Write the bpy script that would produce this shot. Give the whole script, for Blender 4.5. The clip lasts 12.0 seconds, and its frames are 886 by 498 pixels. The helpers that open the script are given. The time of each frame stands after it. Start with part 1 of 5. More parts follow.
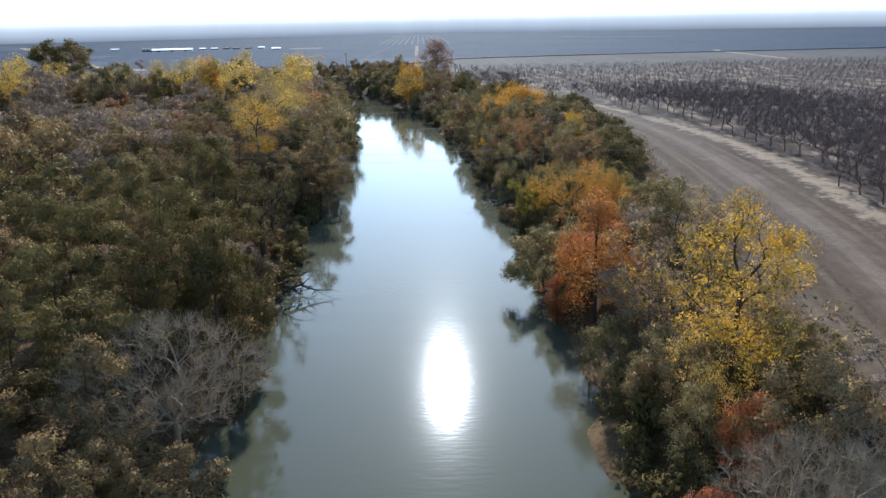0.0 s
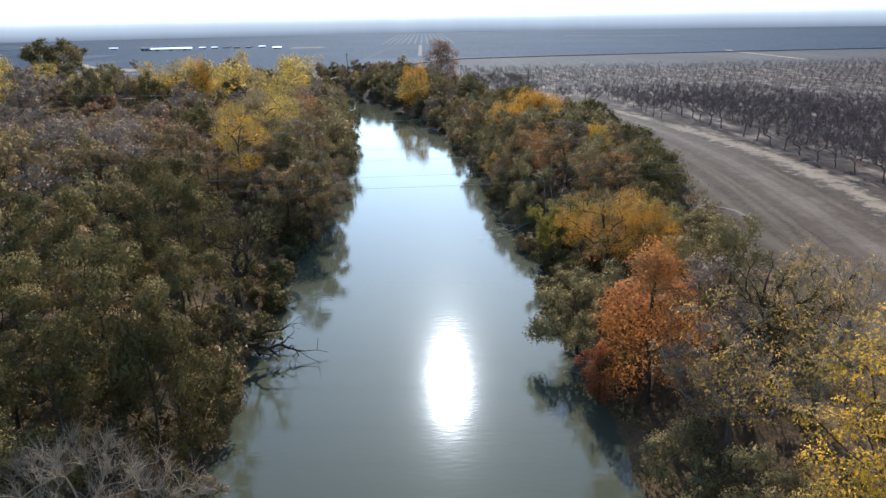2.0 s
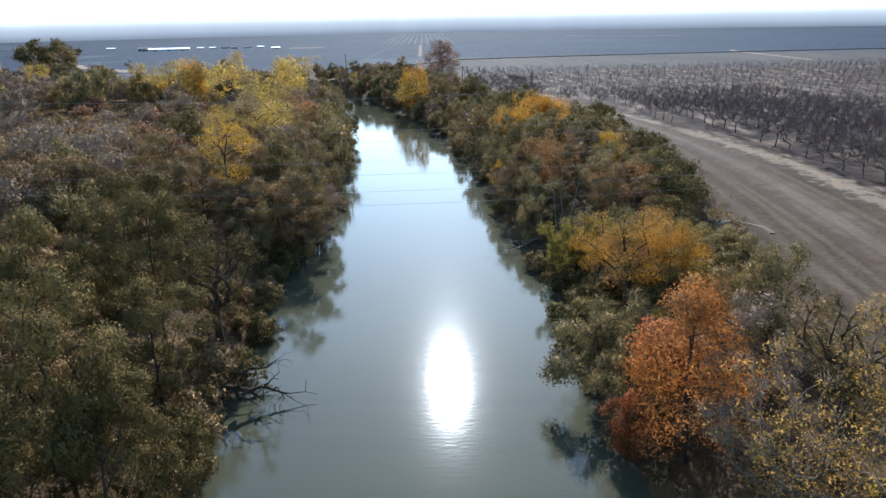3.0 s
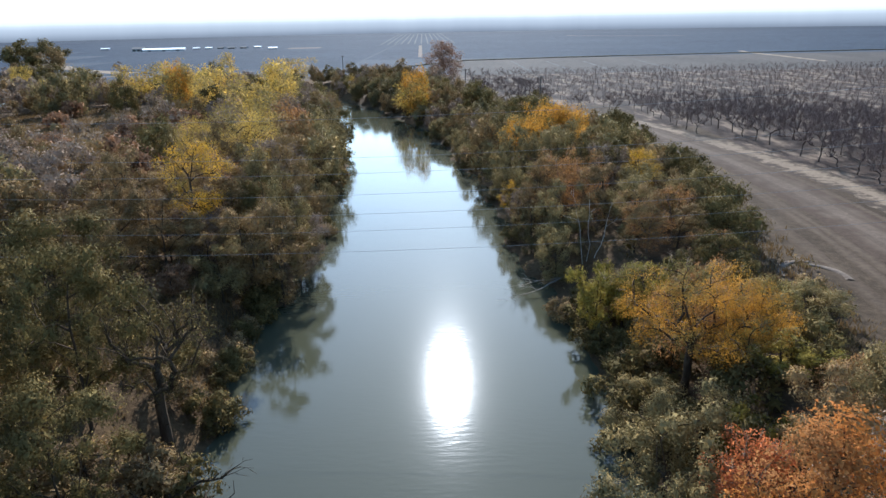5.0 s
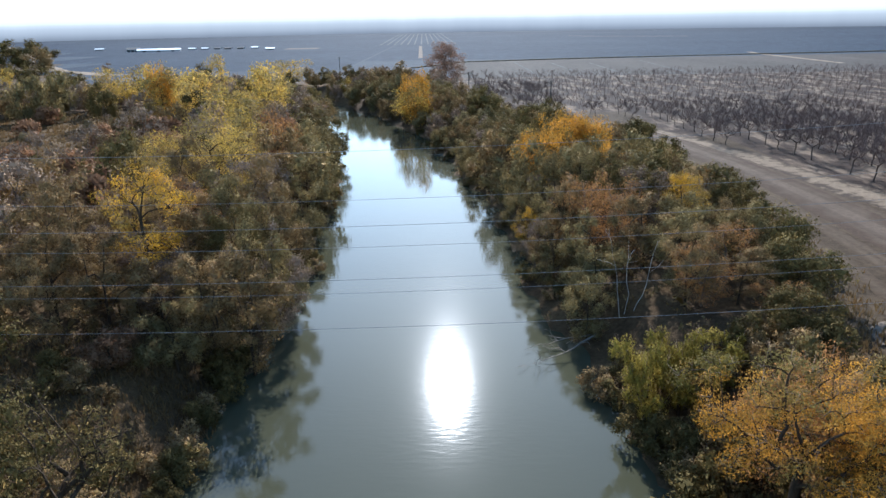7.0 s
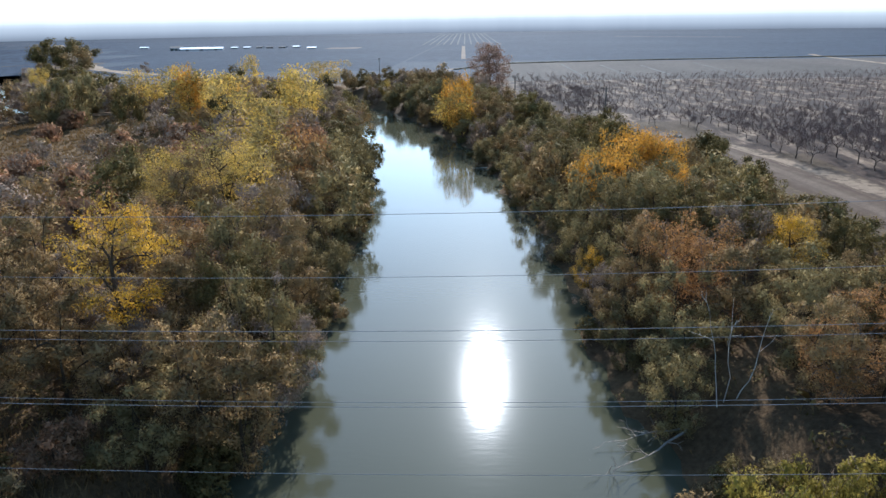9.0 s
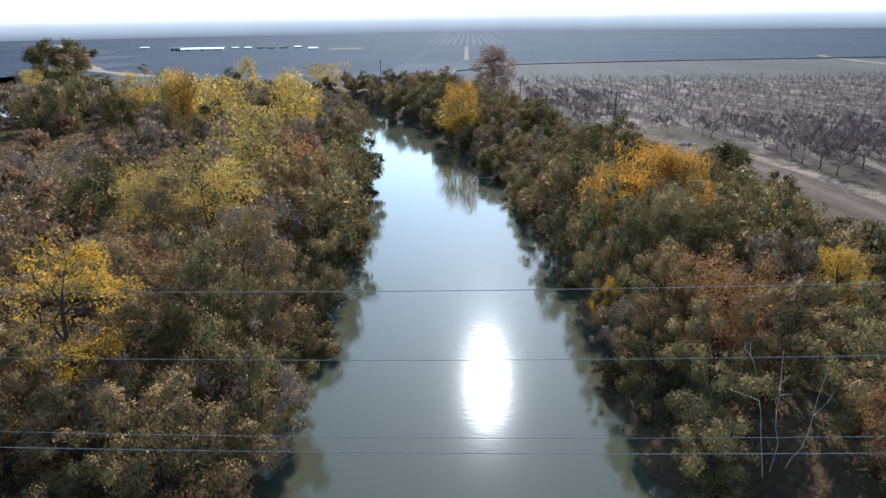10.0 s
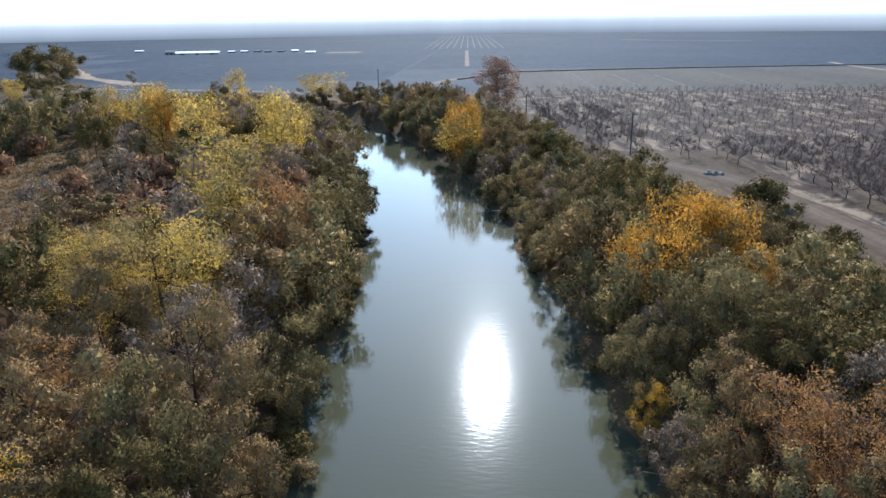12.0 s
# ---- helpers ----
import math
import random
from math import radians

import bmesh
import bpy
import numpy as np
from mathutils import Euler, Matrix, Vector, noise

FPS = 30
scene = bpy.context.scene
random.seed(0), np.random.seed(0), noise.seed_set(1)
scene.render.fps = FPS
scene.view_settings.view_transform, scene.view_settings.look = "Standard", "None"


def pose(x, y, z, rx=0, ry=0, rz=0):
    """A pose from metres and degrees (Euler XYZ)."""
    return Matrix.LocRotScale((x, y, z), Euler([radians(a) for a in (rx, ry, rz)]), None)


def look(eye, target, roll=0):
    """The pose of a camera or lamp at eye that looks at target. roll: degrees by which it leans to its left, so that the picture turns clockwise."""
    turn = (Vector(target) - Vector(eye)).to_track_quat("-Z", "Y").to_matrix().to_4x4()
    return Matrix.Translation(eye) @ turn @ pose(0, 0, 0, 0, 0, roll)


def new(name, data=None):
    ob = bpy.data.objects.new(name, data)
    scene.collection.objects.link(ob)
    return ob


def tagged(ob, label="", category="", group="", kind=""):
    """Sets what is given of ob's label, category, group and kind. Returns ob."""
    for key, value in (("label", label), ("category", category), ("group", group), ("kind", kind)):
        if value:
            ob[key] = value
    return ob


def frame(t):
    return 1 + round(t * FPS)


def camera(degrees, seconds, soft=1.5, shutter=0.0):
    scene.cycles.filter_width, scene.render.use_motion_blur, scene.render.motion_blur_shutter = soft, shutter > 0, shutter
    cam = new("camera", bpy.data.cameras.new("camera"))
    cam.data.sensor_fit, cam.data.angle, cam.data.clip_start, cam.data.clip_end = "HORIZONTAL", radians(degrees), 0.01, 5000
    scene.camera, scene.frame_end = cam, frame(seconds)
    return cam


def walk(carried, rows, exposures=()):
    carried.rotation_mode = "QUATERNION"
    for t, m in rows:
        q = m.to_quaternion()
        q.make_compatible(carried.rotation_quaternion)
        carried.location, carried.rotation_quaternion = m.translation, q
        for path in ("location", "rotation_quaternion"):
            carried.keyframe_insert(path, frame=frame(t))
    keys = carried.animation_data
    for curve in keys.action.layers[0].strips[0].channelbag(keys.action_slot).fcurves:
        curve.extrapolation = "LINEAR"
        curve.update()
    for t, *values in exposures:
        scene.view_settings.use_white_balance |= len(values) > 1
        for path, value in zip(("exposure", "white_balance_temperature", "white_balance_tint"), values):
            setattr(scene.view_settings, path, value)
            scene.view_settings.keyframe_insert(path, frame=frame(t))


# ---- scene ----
cam = camera(63.4, 12.0)
METRES, EYE, TILT, LEAN, TURN = 96.25, 30.0, -17.5, 1.1, 0.0
ROWS = [
    (0.0, 0.0, 0.0, 0.0, 0.0, 0.0, 0.0),
    (0.5, -0.0021, 0.0391, 0.0129, 0.23, -0.02, -0.1),
    (1.0, -0.004, 0.0787, 0.0258, 0.24, -0.04, -0.11),
    (1.5, -0.006, 0.1183, 0.0388, 0.24, -0.06, -0.11),
    (2.0, -0.0081, 0.158, 0.052, 0.23, -0.1, -0.12),
    (2.5, -0.0099, 0.1972, 0.0647, 0.23, -0.11, -0.1),
    (3.0, -0.0119, 0.237, 0.0776, 0.23, -0.11, -0.1),
    (5.0, -0.0202, 0.3969, 0.1286, 0.21, -0.13, -0.11),
    (5.5, -0.022, 0.4364, 0.1414, 0.21, -0.14, -0.11),
    (6.0, -0.0241, 0.476, 0.1542, 0.2, -0.14, -0.13),
    (6.5, -0.026, 0.5159, 0.1669, 0.21, -0.13, -0.13),
    (7.0, -0.0282, 0.5557, 0.1797, 0.2, -0.13, -0.14),
    (7.2, -0.029, 0.5715, 0.1848, 0.2, -0.13, -0.14),
    (8.3, -0.0335, 0.658, 0.2128, 0.3, -0.14, -0.18),
    (8.8, -0.0356, 0.6974, 0.2255, 1.65, -0.17, -0.7),
    (9.0, -0.0364, 0.7131, 0.2306, 3.29, -0.21, -1.28),
    (9.5, -0.0385, 0.7523, 0.2435, 3.49, -0.22, -1.37),
    (10.0, -0.0415, 0.7899, 0.2611, 3.49, -0.25, -1.37),
    (10.5, -0.045, 0.8259, 0.2838, 3.49, -0.28, -1.36),
    (11.0, -0.0487, 0.8616, 0.3068, 3.48, -0.28, -1.36),
    (11.5, -0.0524, 0.8981, 0.3247, 3.45, -0.24, -1.4),
    (12.0, -0.0563, 0.9362, 0.3381, 3.43, -0.2, -1.42),
]
EXPOSURE = 1.05
walk(cam, [(t, pose(0, 0, EYE, TILT, LEAN, TURN) @ pose(METRES * x, METRES * y, METRES * z, 90 + pitch, roll, yaw)) for t, x, y, z, yaw, pitch, roll in ROWS],
     exposures=[(0.0, EXPOSURE, 5530, 9), (12.0, EXPOSURE, 5530, 9)])

# ---- world and sun: a low winter sun straight ahead, thin haze ----
SUN_ELEVATION, SUN_AZIMUTH = radians(28.3), radians(-0.25)
world = bpy.data.worlds.new("world")
scene.world = world
world.use_nodes = True
wn = world.node_tree.nodes
sky = wn.new("ShaderNodeTexSky")
sky.sky_type = "NISHITA"
sky.sun_disc = False
sky.sun_elevation, sky.sun_rotation = SUN_ELEVATION, SUN_AZIMUTH
sky.air_density, sky.dust_density, sky.ozone_density = 1.0, 0.45, 3.0
wn["Background"].inputs["Strength"].default_value = 0.15
tint = wn.new("ShaderNodeMix")
tint.data_type, tint.blend_type = "RGBA", "MULTIPLY"
tint.inputs[0].default_value, tint.inputs[7].default_value = 1.0, (0.95, 1.0, 0.955, 1)
world.node_tree.links.new(sky.outputs["Color"], tint.inputs[6])
world.node_tree.links.new(tint.outputs[2], wn["Background"].inputs["Color"])
sun_data = bpy.data.lights.new("sun", "SUN")
sun_data.energy, sun_data.angle, sun_data.color = 4.9, radians(0.5), (1.0, 0.955, 0.89)
sun = new("sun", sun_data)
sun_way = Vector((math.sin(SUN_AZIMUTH) * math.cos(SUN_ELEVATION), math.cos(SUN_AZIMUTH) * math.cos(SUN_ELEVATION), math.sin(SUN_ELEVATION)))
sun.matrix_world = look(sun_way * 400, (0, 0, 0))


# ---- materials ----
def material(name):
    m = bpy.data.materials.new(name)
    m.use_nodes = True
    return m, m.node_tree.nodes, m.node_tree.links, m.node_tree.nodes["Principled BSDF"]


def noise_node(n, l, scale, detail=5.0, rough=0.55, stretch=None, source="Object"):
    co = n.new("ShaderNodeTexCoord")
    tex = n.new("ShaderNodeTexNoise")
    tex.inputs["Scale"].default_value, tex.inputs["Detail"].default_value, tex.inputs["Roughness"].default_value = scale, detail, rough
    if stretch:
        mp = n.new("ShaderNodeMapping")
        mp.inputs["Scale"].default_value = stretch
        l.new(co.outputs[source], mp.inputs["Vector"])
        l.new(mp.outputs["Vector"], tex.inputs["Vector"])
    else:
        l.new(co.outputs[source], tex.inputs["Vector"])
    return tex


def ramp(n, l, source, stops):
    r = n.new("ShaderNodeValToRGB")
    e = r.color_ramp.elements
    while len(e) < len(stops):
        e.new(0.5)
    for k, (p, c) in zip(e, stops):
        k.position, k.color = p, (*c, 1)
    l.new(source, r.inputs["Fac"])
    return r


def mixed(n, l, fac, a, b, mode="MIX"):
    m = n.new("ShaderNodeMix")
    m.data_type, m.blend_type = "RGBA", mode
    for value, key in ((fac, 0), (a, 6), (b, 7)):
        if hasattr(value, "is_output"):
            l.new(value, m.inputs[key])
        else:
            m.inputs[key].default_value = (*value, 1) if isinstance(value, tuple) else value
    return m.outputs[2]


def bump(n, l, height, strength, distance, p):
    b = n.new("ShaderNodeBump")
    b.inputs["Strength"].default_value, b.inputs["Distance"].default_value = strength, distance
    l.new(height, b.inputs["Height"])
    l.new(b.outputs["Normal"], p.inputs["Normal"])
    return b


def warm(c, by=(1.1, 1.0, 0.86)):
    """Dry autumn growth and soil lean to brown."""
    return tuple(v * k for v, k in zip(c, by))


def soil_material(name, dark, mid, light, patch=0.06, grain=1.6, relief=0.15, rough=0.95, stretch=None, cool=False, top=0.72):
    m, n, l, p = material(name)
    if not cool:
        dark, mid, light = warm(dark), warm(mid), warm(light)
    big = noise_node(n, l, patch, 6, 0.6, stretch)
    small = noise_node(n, l, grain, 8, 0.7)
    c = ramp(n, l, big.outputs["Fac"], [(0.3, dark), (0.5, mid), (top, light)])
    g = ramp(n, l, small.outputs["Fac"], [(0.3, (0.55, 0.55, 0.55)), (0.7, (1.3, 1.3, 1.3))])
    l.new(mixed(n, l, 1.0, c.outputs["Color"], g.outputs["Color"], "MULTIPLY"), p.inputs["Base Color"])
    p.inputs["Roughness"].default_value = rough
    p.inputs["Specular IOR Level"].default_value = 0.04
    bump(n, l, small.outputs["Fac"], 0.6, relief, p)
    return m


def leaf_material(name, colours, through_light=0.45, spread=0.25, turning=None):
    """Thin leaves: colours vary leaf by leaf and tree by tree, and light comes through them."""
    m, n, l, p = material(name)
    geo, info = n.new("ShaderNodeNewGeometry"), n.new("ShaderNodeObjectInfo")
    step = 1.0 / max(1, len(colours) - 1)
    mean = [sum(c[k] for c in colours) / len(colours) for k in range(3)]
    colours = [warm(tuple(0.54 * c[k] + 0.5 * mean[k] for k in range(3))) for c in colours]
    c = ramp(n, l, geo.outputs["Random Per Island"], [(i * step, col) for i, col in enumerate(colours)])
    hue = n.new("ShaderNodeHueSaturation")
    hue.inputs["Saturation"].default_value = 1.0
    tone = n.new("ShaderNodeMapRange")
    tone.inputs["To Min"].default_value, tone.inputs["To Max"].default_value = 1 - spread, 1 + spread
    l.new(info.outputs["Random"], tone.inputs["Value"])
    l.new(tone.outputs["Result"], hue.inputs["Value"])
    patch = noise_node(n, l, 0.35, 3, 0.5)
    pr = ramp(n, l, patch.outputs["Fac"], [(0.3, (0.68, 0.72, 0.74)), (0.7, (1.22, 1.15, 1.08))])
    tone_out = c.outputs["Color"]
    if turning:
        # sprays that have already turned or thinned
        old = noise_node(n, l, 0.22, 2, 0.5)
        turned = ramp(n, l, old.outputs["Fac"], [(0.46, (0, 0, 0)), (0.58, (1, 1, 1))])
        tone_out = mixed(n, l, turned.outputs["Color"], tone_out, turning)
    l.new(mixed(n, l, 1.0, tone_out, pr.outputs["Color"], "MULTIPLY"), hue.inputs["Color"])
    l.new(hue.outputs["Color"], p.inputs["Base Color"])
    p.inputs["Roughness"].default_value = 0.85
    p.inputs["Specular IOR Level"].default_value = 0.04
    tr = n.new("ShaderNodeBsdfTranslucent")
    l.new(hue.outputs["Color"], tr.inputs["Color"])
    mx = n.new("ShaderNodeMixShader")
    mx.inputs["Fac"].default_value = 0.82 * through_light
    l.new(p.outputs["BSDF"], mx.inputs[1])
    l.new(tr.outputs["BSDF"], mx.inputs[2])
    l.new(mx.outputs["Shader"], n["Material Output"].inputs["Surface"])
    return m


def bark_material(name, dark, light, grain=3.0):
    m, n, l, p = material(name)
    dark, light = warm(dark), warm(light)
    t = noise_node(n, l, grain, 6, 0.7, (1, 1, 0.3))
    c = ramp(n, l, t.outputs["Fac"], [(0.3, dark), (0.7, light)])
    l.new(c.outputs["Color"], p.inputs["Base Color"])
    p.inputs["Roughness"].default_value = 0.95
    p.inputs["Specular IOR Level"].default_value = 0.03
    bump(n, l, t.outputs["Fac"], 0.7, 0.05, p)
    return m


def plain_material(name, colour, rough=0.6, metal=0.0, vary=0.25, scale=2.0):
    m, n, l, p = material(name)
    t = noise_node(n, l, scale, 5, 0.6)
    c = ramp(n, l, t.outputs["Fac"], [(0.3, tuple(v * (1 - vary) for v in colour)), (0.7, tuple(v * (1 + vary) for v in colour))])
    l.new(c.outputs["Color"], p.inputs["Base Color"])
    p.inputs["Roughness"].default_value, p.inputs["Metallic"].default_value = rough, metal
    return m


def water_material():
    m, n, l, p = material("river_water")
    silt = noise_node(n, l, 0.02, 4, 0.5)
    c = ramp(n, l, silt.outputs["Fac"], [(0.3, (0.052, 0.051, 0.030)), (0.7, (0.063, 0.061, 0.036))])
    l.new(c.outputs["Color"], p.inputs["Base Color"])
    p.inputs["Roughness"].default_value = 0.051
    p.inputs["IOR"].default_value = 1.33
    p.inputs["Coat Weight"].default_value = 0.005
    p.inputs["Coat Roughness"].default_value = 0.2
    fine = noise_node(n, l, 2.4, 2.5, 0.5, (0.3, 1.0, 1.0))
    swell = noise_node(n, l, 0.16, 2, 0.5, (0.6, 1.0, 1.0))
    calm = noise_node(n, l, 0.045, 3, 0.6)
    rough_patch = ramp(n, l, calm.outputs["Fac"], [(0.38, (0.3, 0.3, 0.3)), (0.62, (1.0, 1.0, 1.0))])
    h = mixed(n, l, 1.0, fine.outputs["Fac"], rough_patch.outputs["Color"], "MULTIPLY")
    both = mixed(n, l, 0.5, h, swell.outputs["Fac"], "ADD")
    bump(n, l, both, 0.16, 0.06, p)
    return m


def track_material(name, soil, worn, ruts=0.0, patch=0.35, soft=0.55, broken=1.5):
    """A worn band that loses itself in the soil beside it, with darker wheel ruts where it has them."""
    m, n, l, p = material(name)
    soil, worn = warm(soil), warm(worn)
    at = n.new("ShaderNodeAttribute")
    at.attribute_name = "across"
    edge = n.new("ShaderNodeMath")
    edge.operation = "ABSOLUTE"
    l.new(at.outputs["Fac"], edge.inputs[0])
    wob = noise_node(n, l, patch, 6, 0.65)
    add = n.new("ShaderNodeMath")
    add.operation = "MULTIPLY_ADD"
    add.inputs[1].default_value = broken
    l.new(wob.outputs["Fac"], add.inputs[0])
    l.new(edge.outputs["Value"], add.inputs[2])
    fade = n.new("ShaderNodeMapRange")
    fade.inputs["From Min"].default_value, fade.inputs["From Max"].default_value = 0.5 + broken / 2 - soft / 2, 0.5 + broken / 2 + soft / 2
    l.new(add.outputs["Value"], fade.inputs["Value"])
    grain = noise_node(n, l, 1.4, 8, 0.7)
    big = noise_node(n, l, 0.12, 5, 0.6)
    g = ramp(n, l, grain.outputs["Fac"], [(0.3, (0.7, 0.7, 0.7)), (0.7, (1.25, 1.25, 1.25))])
    w = ramp(n, l, big.outputs["Fac"], [(0.3, tuple(v * 0.8 for v in worn)), (0.7, tuple(v * 1.15 for v in worn))])
    dist = n.new("ShaderNodeMath")
    dist.operation = "COMPARE"
    dist.inputs[1].default_value, dist.inputs[2].default_value = 0.36, 0.11
    l.new(edge.outputs["Value"], dist.inputs[0])
    rut = n.new("ShaderNodeMath")
    rut.operation = "MULTIPLY"
    rut.inputs[1].default_value = ruts
    l.new(dist.outputs["Value"], rut.inputs[0])
    worn_out = mixed(n, l, rut.outputs["Value"], w.outputs["Color"], tuple(v * 0.8 for v in soil))
    base = mixed(n, l, fade.outputs["Result"], worn_out, soil)
    l.new(mixed(n, l, 1.0, base, g.outputs["Color"], "MULTIPLY"), p.inputs["Base Color"])
    p.inputs["Roughness"].default_value = 0.95
    p.inputs["Specular IOR Level"].default_value = 0.04
    bump(n, l, grain.outputs["Fac"], 0.5, 0.08, p)
    return m


M_WATER = water_material()
# open valley soil carries a blue-grey haze tint in its colour
M_HAZED_GROUND = soil_material("hazed_valley_soil", (0.039, 0.046, 0.056), (0.049, 0.056, 0.067), (0.062, 0.068, 0.077), 0.02, 0.9, 0.25, cool=True)
M_LITTER = soil_material("leaf_litter", (0.050, 0.035, 0.022), (0.088, 0.060, 0.034), (0.15, 0.10, 0.052), 0.09, 2.2, 0.3)
M_DIRT = soil_material("graded_dirt", (0.050, 0.037, 0.025), (0.068, 0.050, 0.034), (0.100, 0.076, 0.052), 0.12, 1.1, 0.2, stretch=(1.0, 0.35, 1.0))
M_ROAD = soil_material("packed_dirt_road", (0.13, 0.106, 0.088), (0.155, 0.128, 0.107), (0.18, 0.15, 0.126), 0.12, 1.2, 0.08)
M_PALE = soil_material("pale_dry_soil", (0.13, 0.10, 0.075), (0.23, 0.185, 0.14), (0.32, 0.265, 0.21), 0.16, 1.4, 0.15)
M_TRACK = track_material("worn_dirt_track", (0.066, 0.047, 0.035), (0.112, 0.088, 0.070), 0.35)
M_FAINT = track_material("faint_wheel_track", (0.068, 0.050, 0.035), (0.088, 0.067, 0.05), 0.0, 0.5, 0.9, 2.4)
M_VERGE = track_material("crumbled_pale_verge", (0.060, 0.046, 0.036), (0.19, 0.152, 0.116), 0.0, 0.55, 0.6, 3.4)
M_ORCHARD_FLOOR = soil_material("orchard_floor", (0.042, 0.031, 0.026), (0.060, 0.044, 0.036), (0.20, 0.157, 0.121), 0.26, 0.7, 0.2, stretch=(1.0, 0.3, 1.0), top=0.64)
M_FALLOW = soil_material("fallow_field", (0.055, 0.048, 0.044), (0.070, 0.061, 0.056), (0.092, 0.081, 0.073), 0.03, 0.5, 0.2, stretch=(1.0, 0.15, 1.0))
# far orchard: the blue of distance haze is mixed into its base colour
M_HAZED_ORCHARD = soil_material("far_orchard", (0.025, 0.034, 0.048), (0.031, 0.041, 0.056), (0.039, 0.049, 0.065), 0.006, 0.15, 1.5, cool=True)
M_LANE = soil_material("grassed_lane", (0.075, 0.080, 0.085), (0.095, 0.10, 0.105), (0.12, 0.125, 0.13), 0.05, 0.2, 0.1)
M_MEADOW = soil_material("dry_meadow", (0.062, 0.041, 0.021), (0.092, 0.061, 0.031), (0.13, 0.088, 0.045), 0.08, 1.5, 0.2)
M_BARK = bark_material("dark_bark", (0.030, 0.022, 0.016), (0.080, 0.062, 0.045))
M_GREY_BARK = bark_material("grey_bark", (0.12, 0.11, 0.10), (0.27, 0.25, 0.23))
M_PALE_BARK = bark_material("pale_bark", (0.30, 0.28, 0.25), (0.62, 0.59, 0.54), 2.0)
M_ORCHARD_BARK = bark_material("orchard_bark", (0.075, 0.058, 0.052), (0.15, 0.12, 0.106))
M_ASH_BARK = bark_material("ash_grey_bark", (0.19, 0.147, 0.105), (0.35, 0.27, 0.195))
M_DULL_BARK = bark_material("dull_grey_bark", (0.10, 0.08, 0.062), (0.19, 0.155, 0.125))
M_TWIG = bark_material("grey_twig", (0.15, 0.115, 0.085), (0.26, 0.205, 0.16))
M_ORCHARD_TWIG = bark_material("orchard_twig", (0.104, 0.076, 0.071), (0.158, 0.117, 0.109))
LEAF = {
    "oak": leaf_material("olive_leaves", [(0.072, 0.064, 0.029), (0.102, 0.088, 0.036), (0.135, 0.110, 0.044), (0.20, 0.138, 0.052)], 0.24),
    "willow": leaf_material("grey_green_leaves", [(0.135, 0.115, 0.058), (0.188, 0.158, 0.076), (0.24, 0.2, 0.1), (0.28, 0.2, 0.085)], 0.28),
    "cottonwood": leaf_material("yellow_leaves", [(0.42, 0.245, 0.03), (0.62, 0.37, 0.03), (0.70, 0.43, 0.042), (0.43, 0.30, 0.06)], 0.45, 0.2, (0.32, 0.21, 0.055)),
    "pale": leaf_material("dull_yellow_leaves", [(0.33, 0.235, 0.07), (0.53, 0.37, 0.078), (0.62, 0.44, 0.085), (0.31, 0.23, 0.08)], 0.47, 0.2, (0.28, 0.205, 0.075)),
    "sycamore": leaf_material("rust_leaves", [(0.25, 0.095, 0.03), (0.38, 0.145, 0.036), (0.46, 0.195, 0.045), (0.27, 0.135, 0.05)], 0.45, 0.15, (0.30, 0.135, 0.045)),
    "golden": leaf_material("golden_leaves", [(0.30, 0.165, 0.035), (0.50, 0.255, 0.035), (0.60, 0.31, 0.04), (0.30, 0.19, 0.05)], 0.45, 0.15, (0.19, 0.15, 0.05)),
    "brown": leaf_material("brown_leaves", [(0.15, 0.108, 0.058), (0.215, 0.150, 0.074), (0.29, 0.195, 0.092), (0.18, 0.140, 0.07)], 0.22),
    "mauve": leaf_material("faded_leaves", [(0.16, 0.127, 0.104), (0.22, 0.172, 0.14), (0.28, 0.21, 0.165), (0.185, 0.15, 0.115)], 0.2),
    "red": leaf_material("reddish_leaves", [(0.20, 0.120, 0.085), (0.28, 0.165, 0.115), (0.34, 0.205, 0.14)], 0.38),
    "rusty": leaf_material("rusty_leaves", [(0.23, 0.122, 0.056), (0.34, 0.175, 0.07), (0.42, 0.225, 0.082), (0.24, 0.15, 0.072)], 0.42),
    "russet": leaf_material("russet_leaves", [(0.165, 0.098, 0.062), (0.225, 0.13, 0.08), (0.29, 0.168, 0.098)], 0.28),
    "crimson": leaf_material("red_brown_leaves", [(0.24, 0.075, 0.035), (0.36, 0.115, 0.045), (0.46, 0.17, 0.06)], 0.42),
    "amber": leaf_material("amber_leaves", [(0.20, 0.132, 0.048), (0.31, 0.2, 0.058), (0.40, 0.26, 0.066), (0.18, 0.125, 0.06)], 0.42),
    "lime": leaf_material("lime_leaves", [(0.15, 0.125, 0.035), (0.235, 0.195, 0.045), (0.33, 0.265, 0.055)], 0.42),
}


# ---- geometry helpers ----
def mesh_of(name, verts, faces, mat, smooth=False):
    me = bpy.data.meshes.new(name)
    me.from_pydata(verts, [], faces)
    me.materials.append(mat)
    if smooth:
        me.polygons.foreach_set("use_smooth", [True] * len(me.polygons))
    me.update()
    return me


def part(name, me, parent, label=""):
    ob = new(name, me)
    ob.parent = parent
    return tagged(ob, label) if label else ob


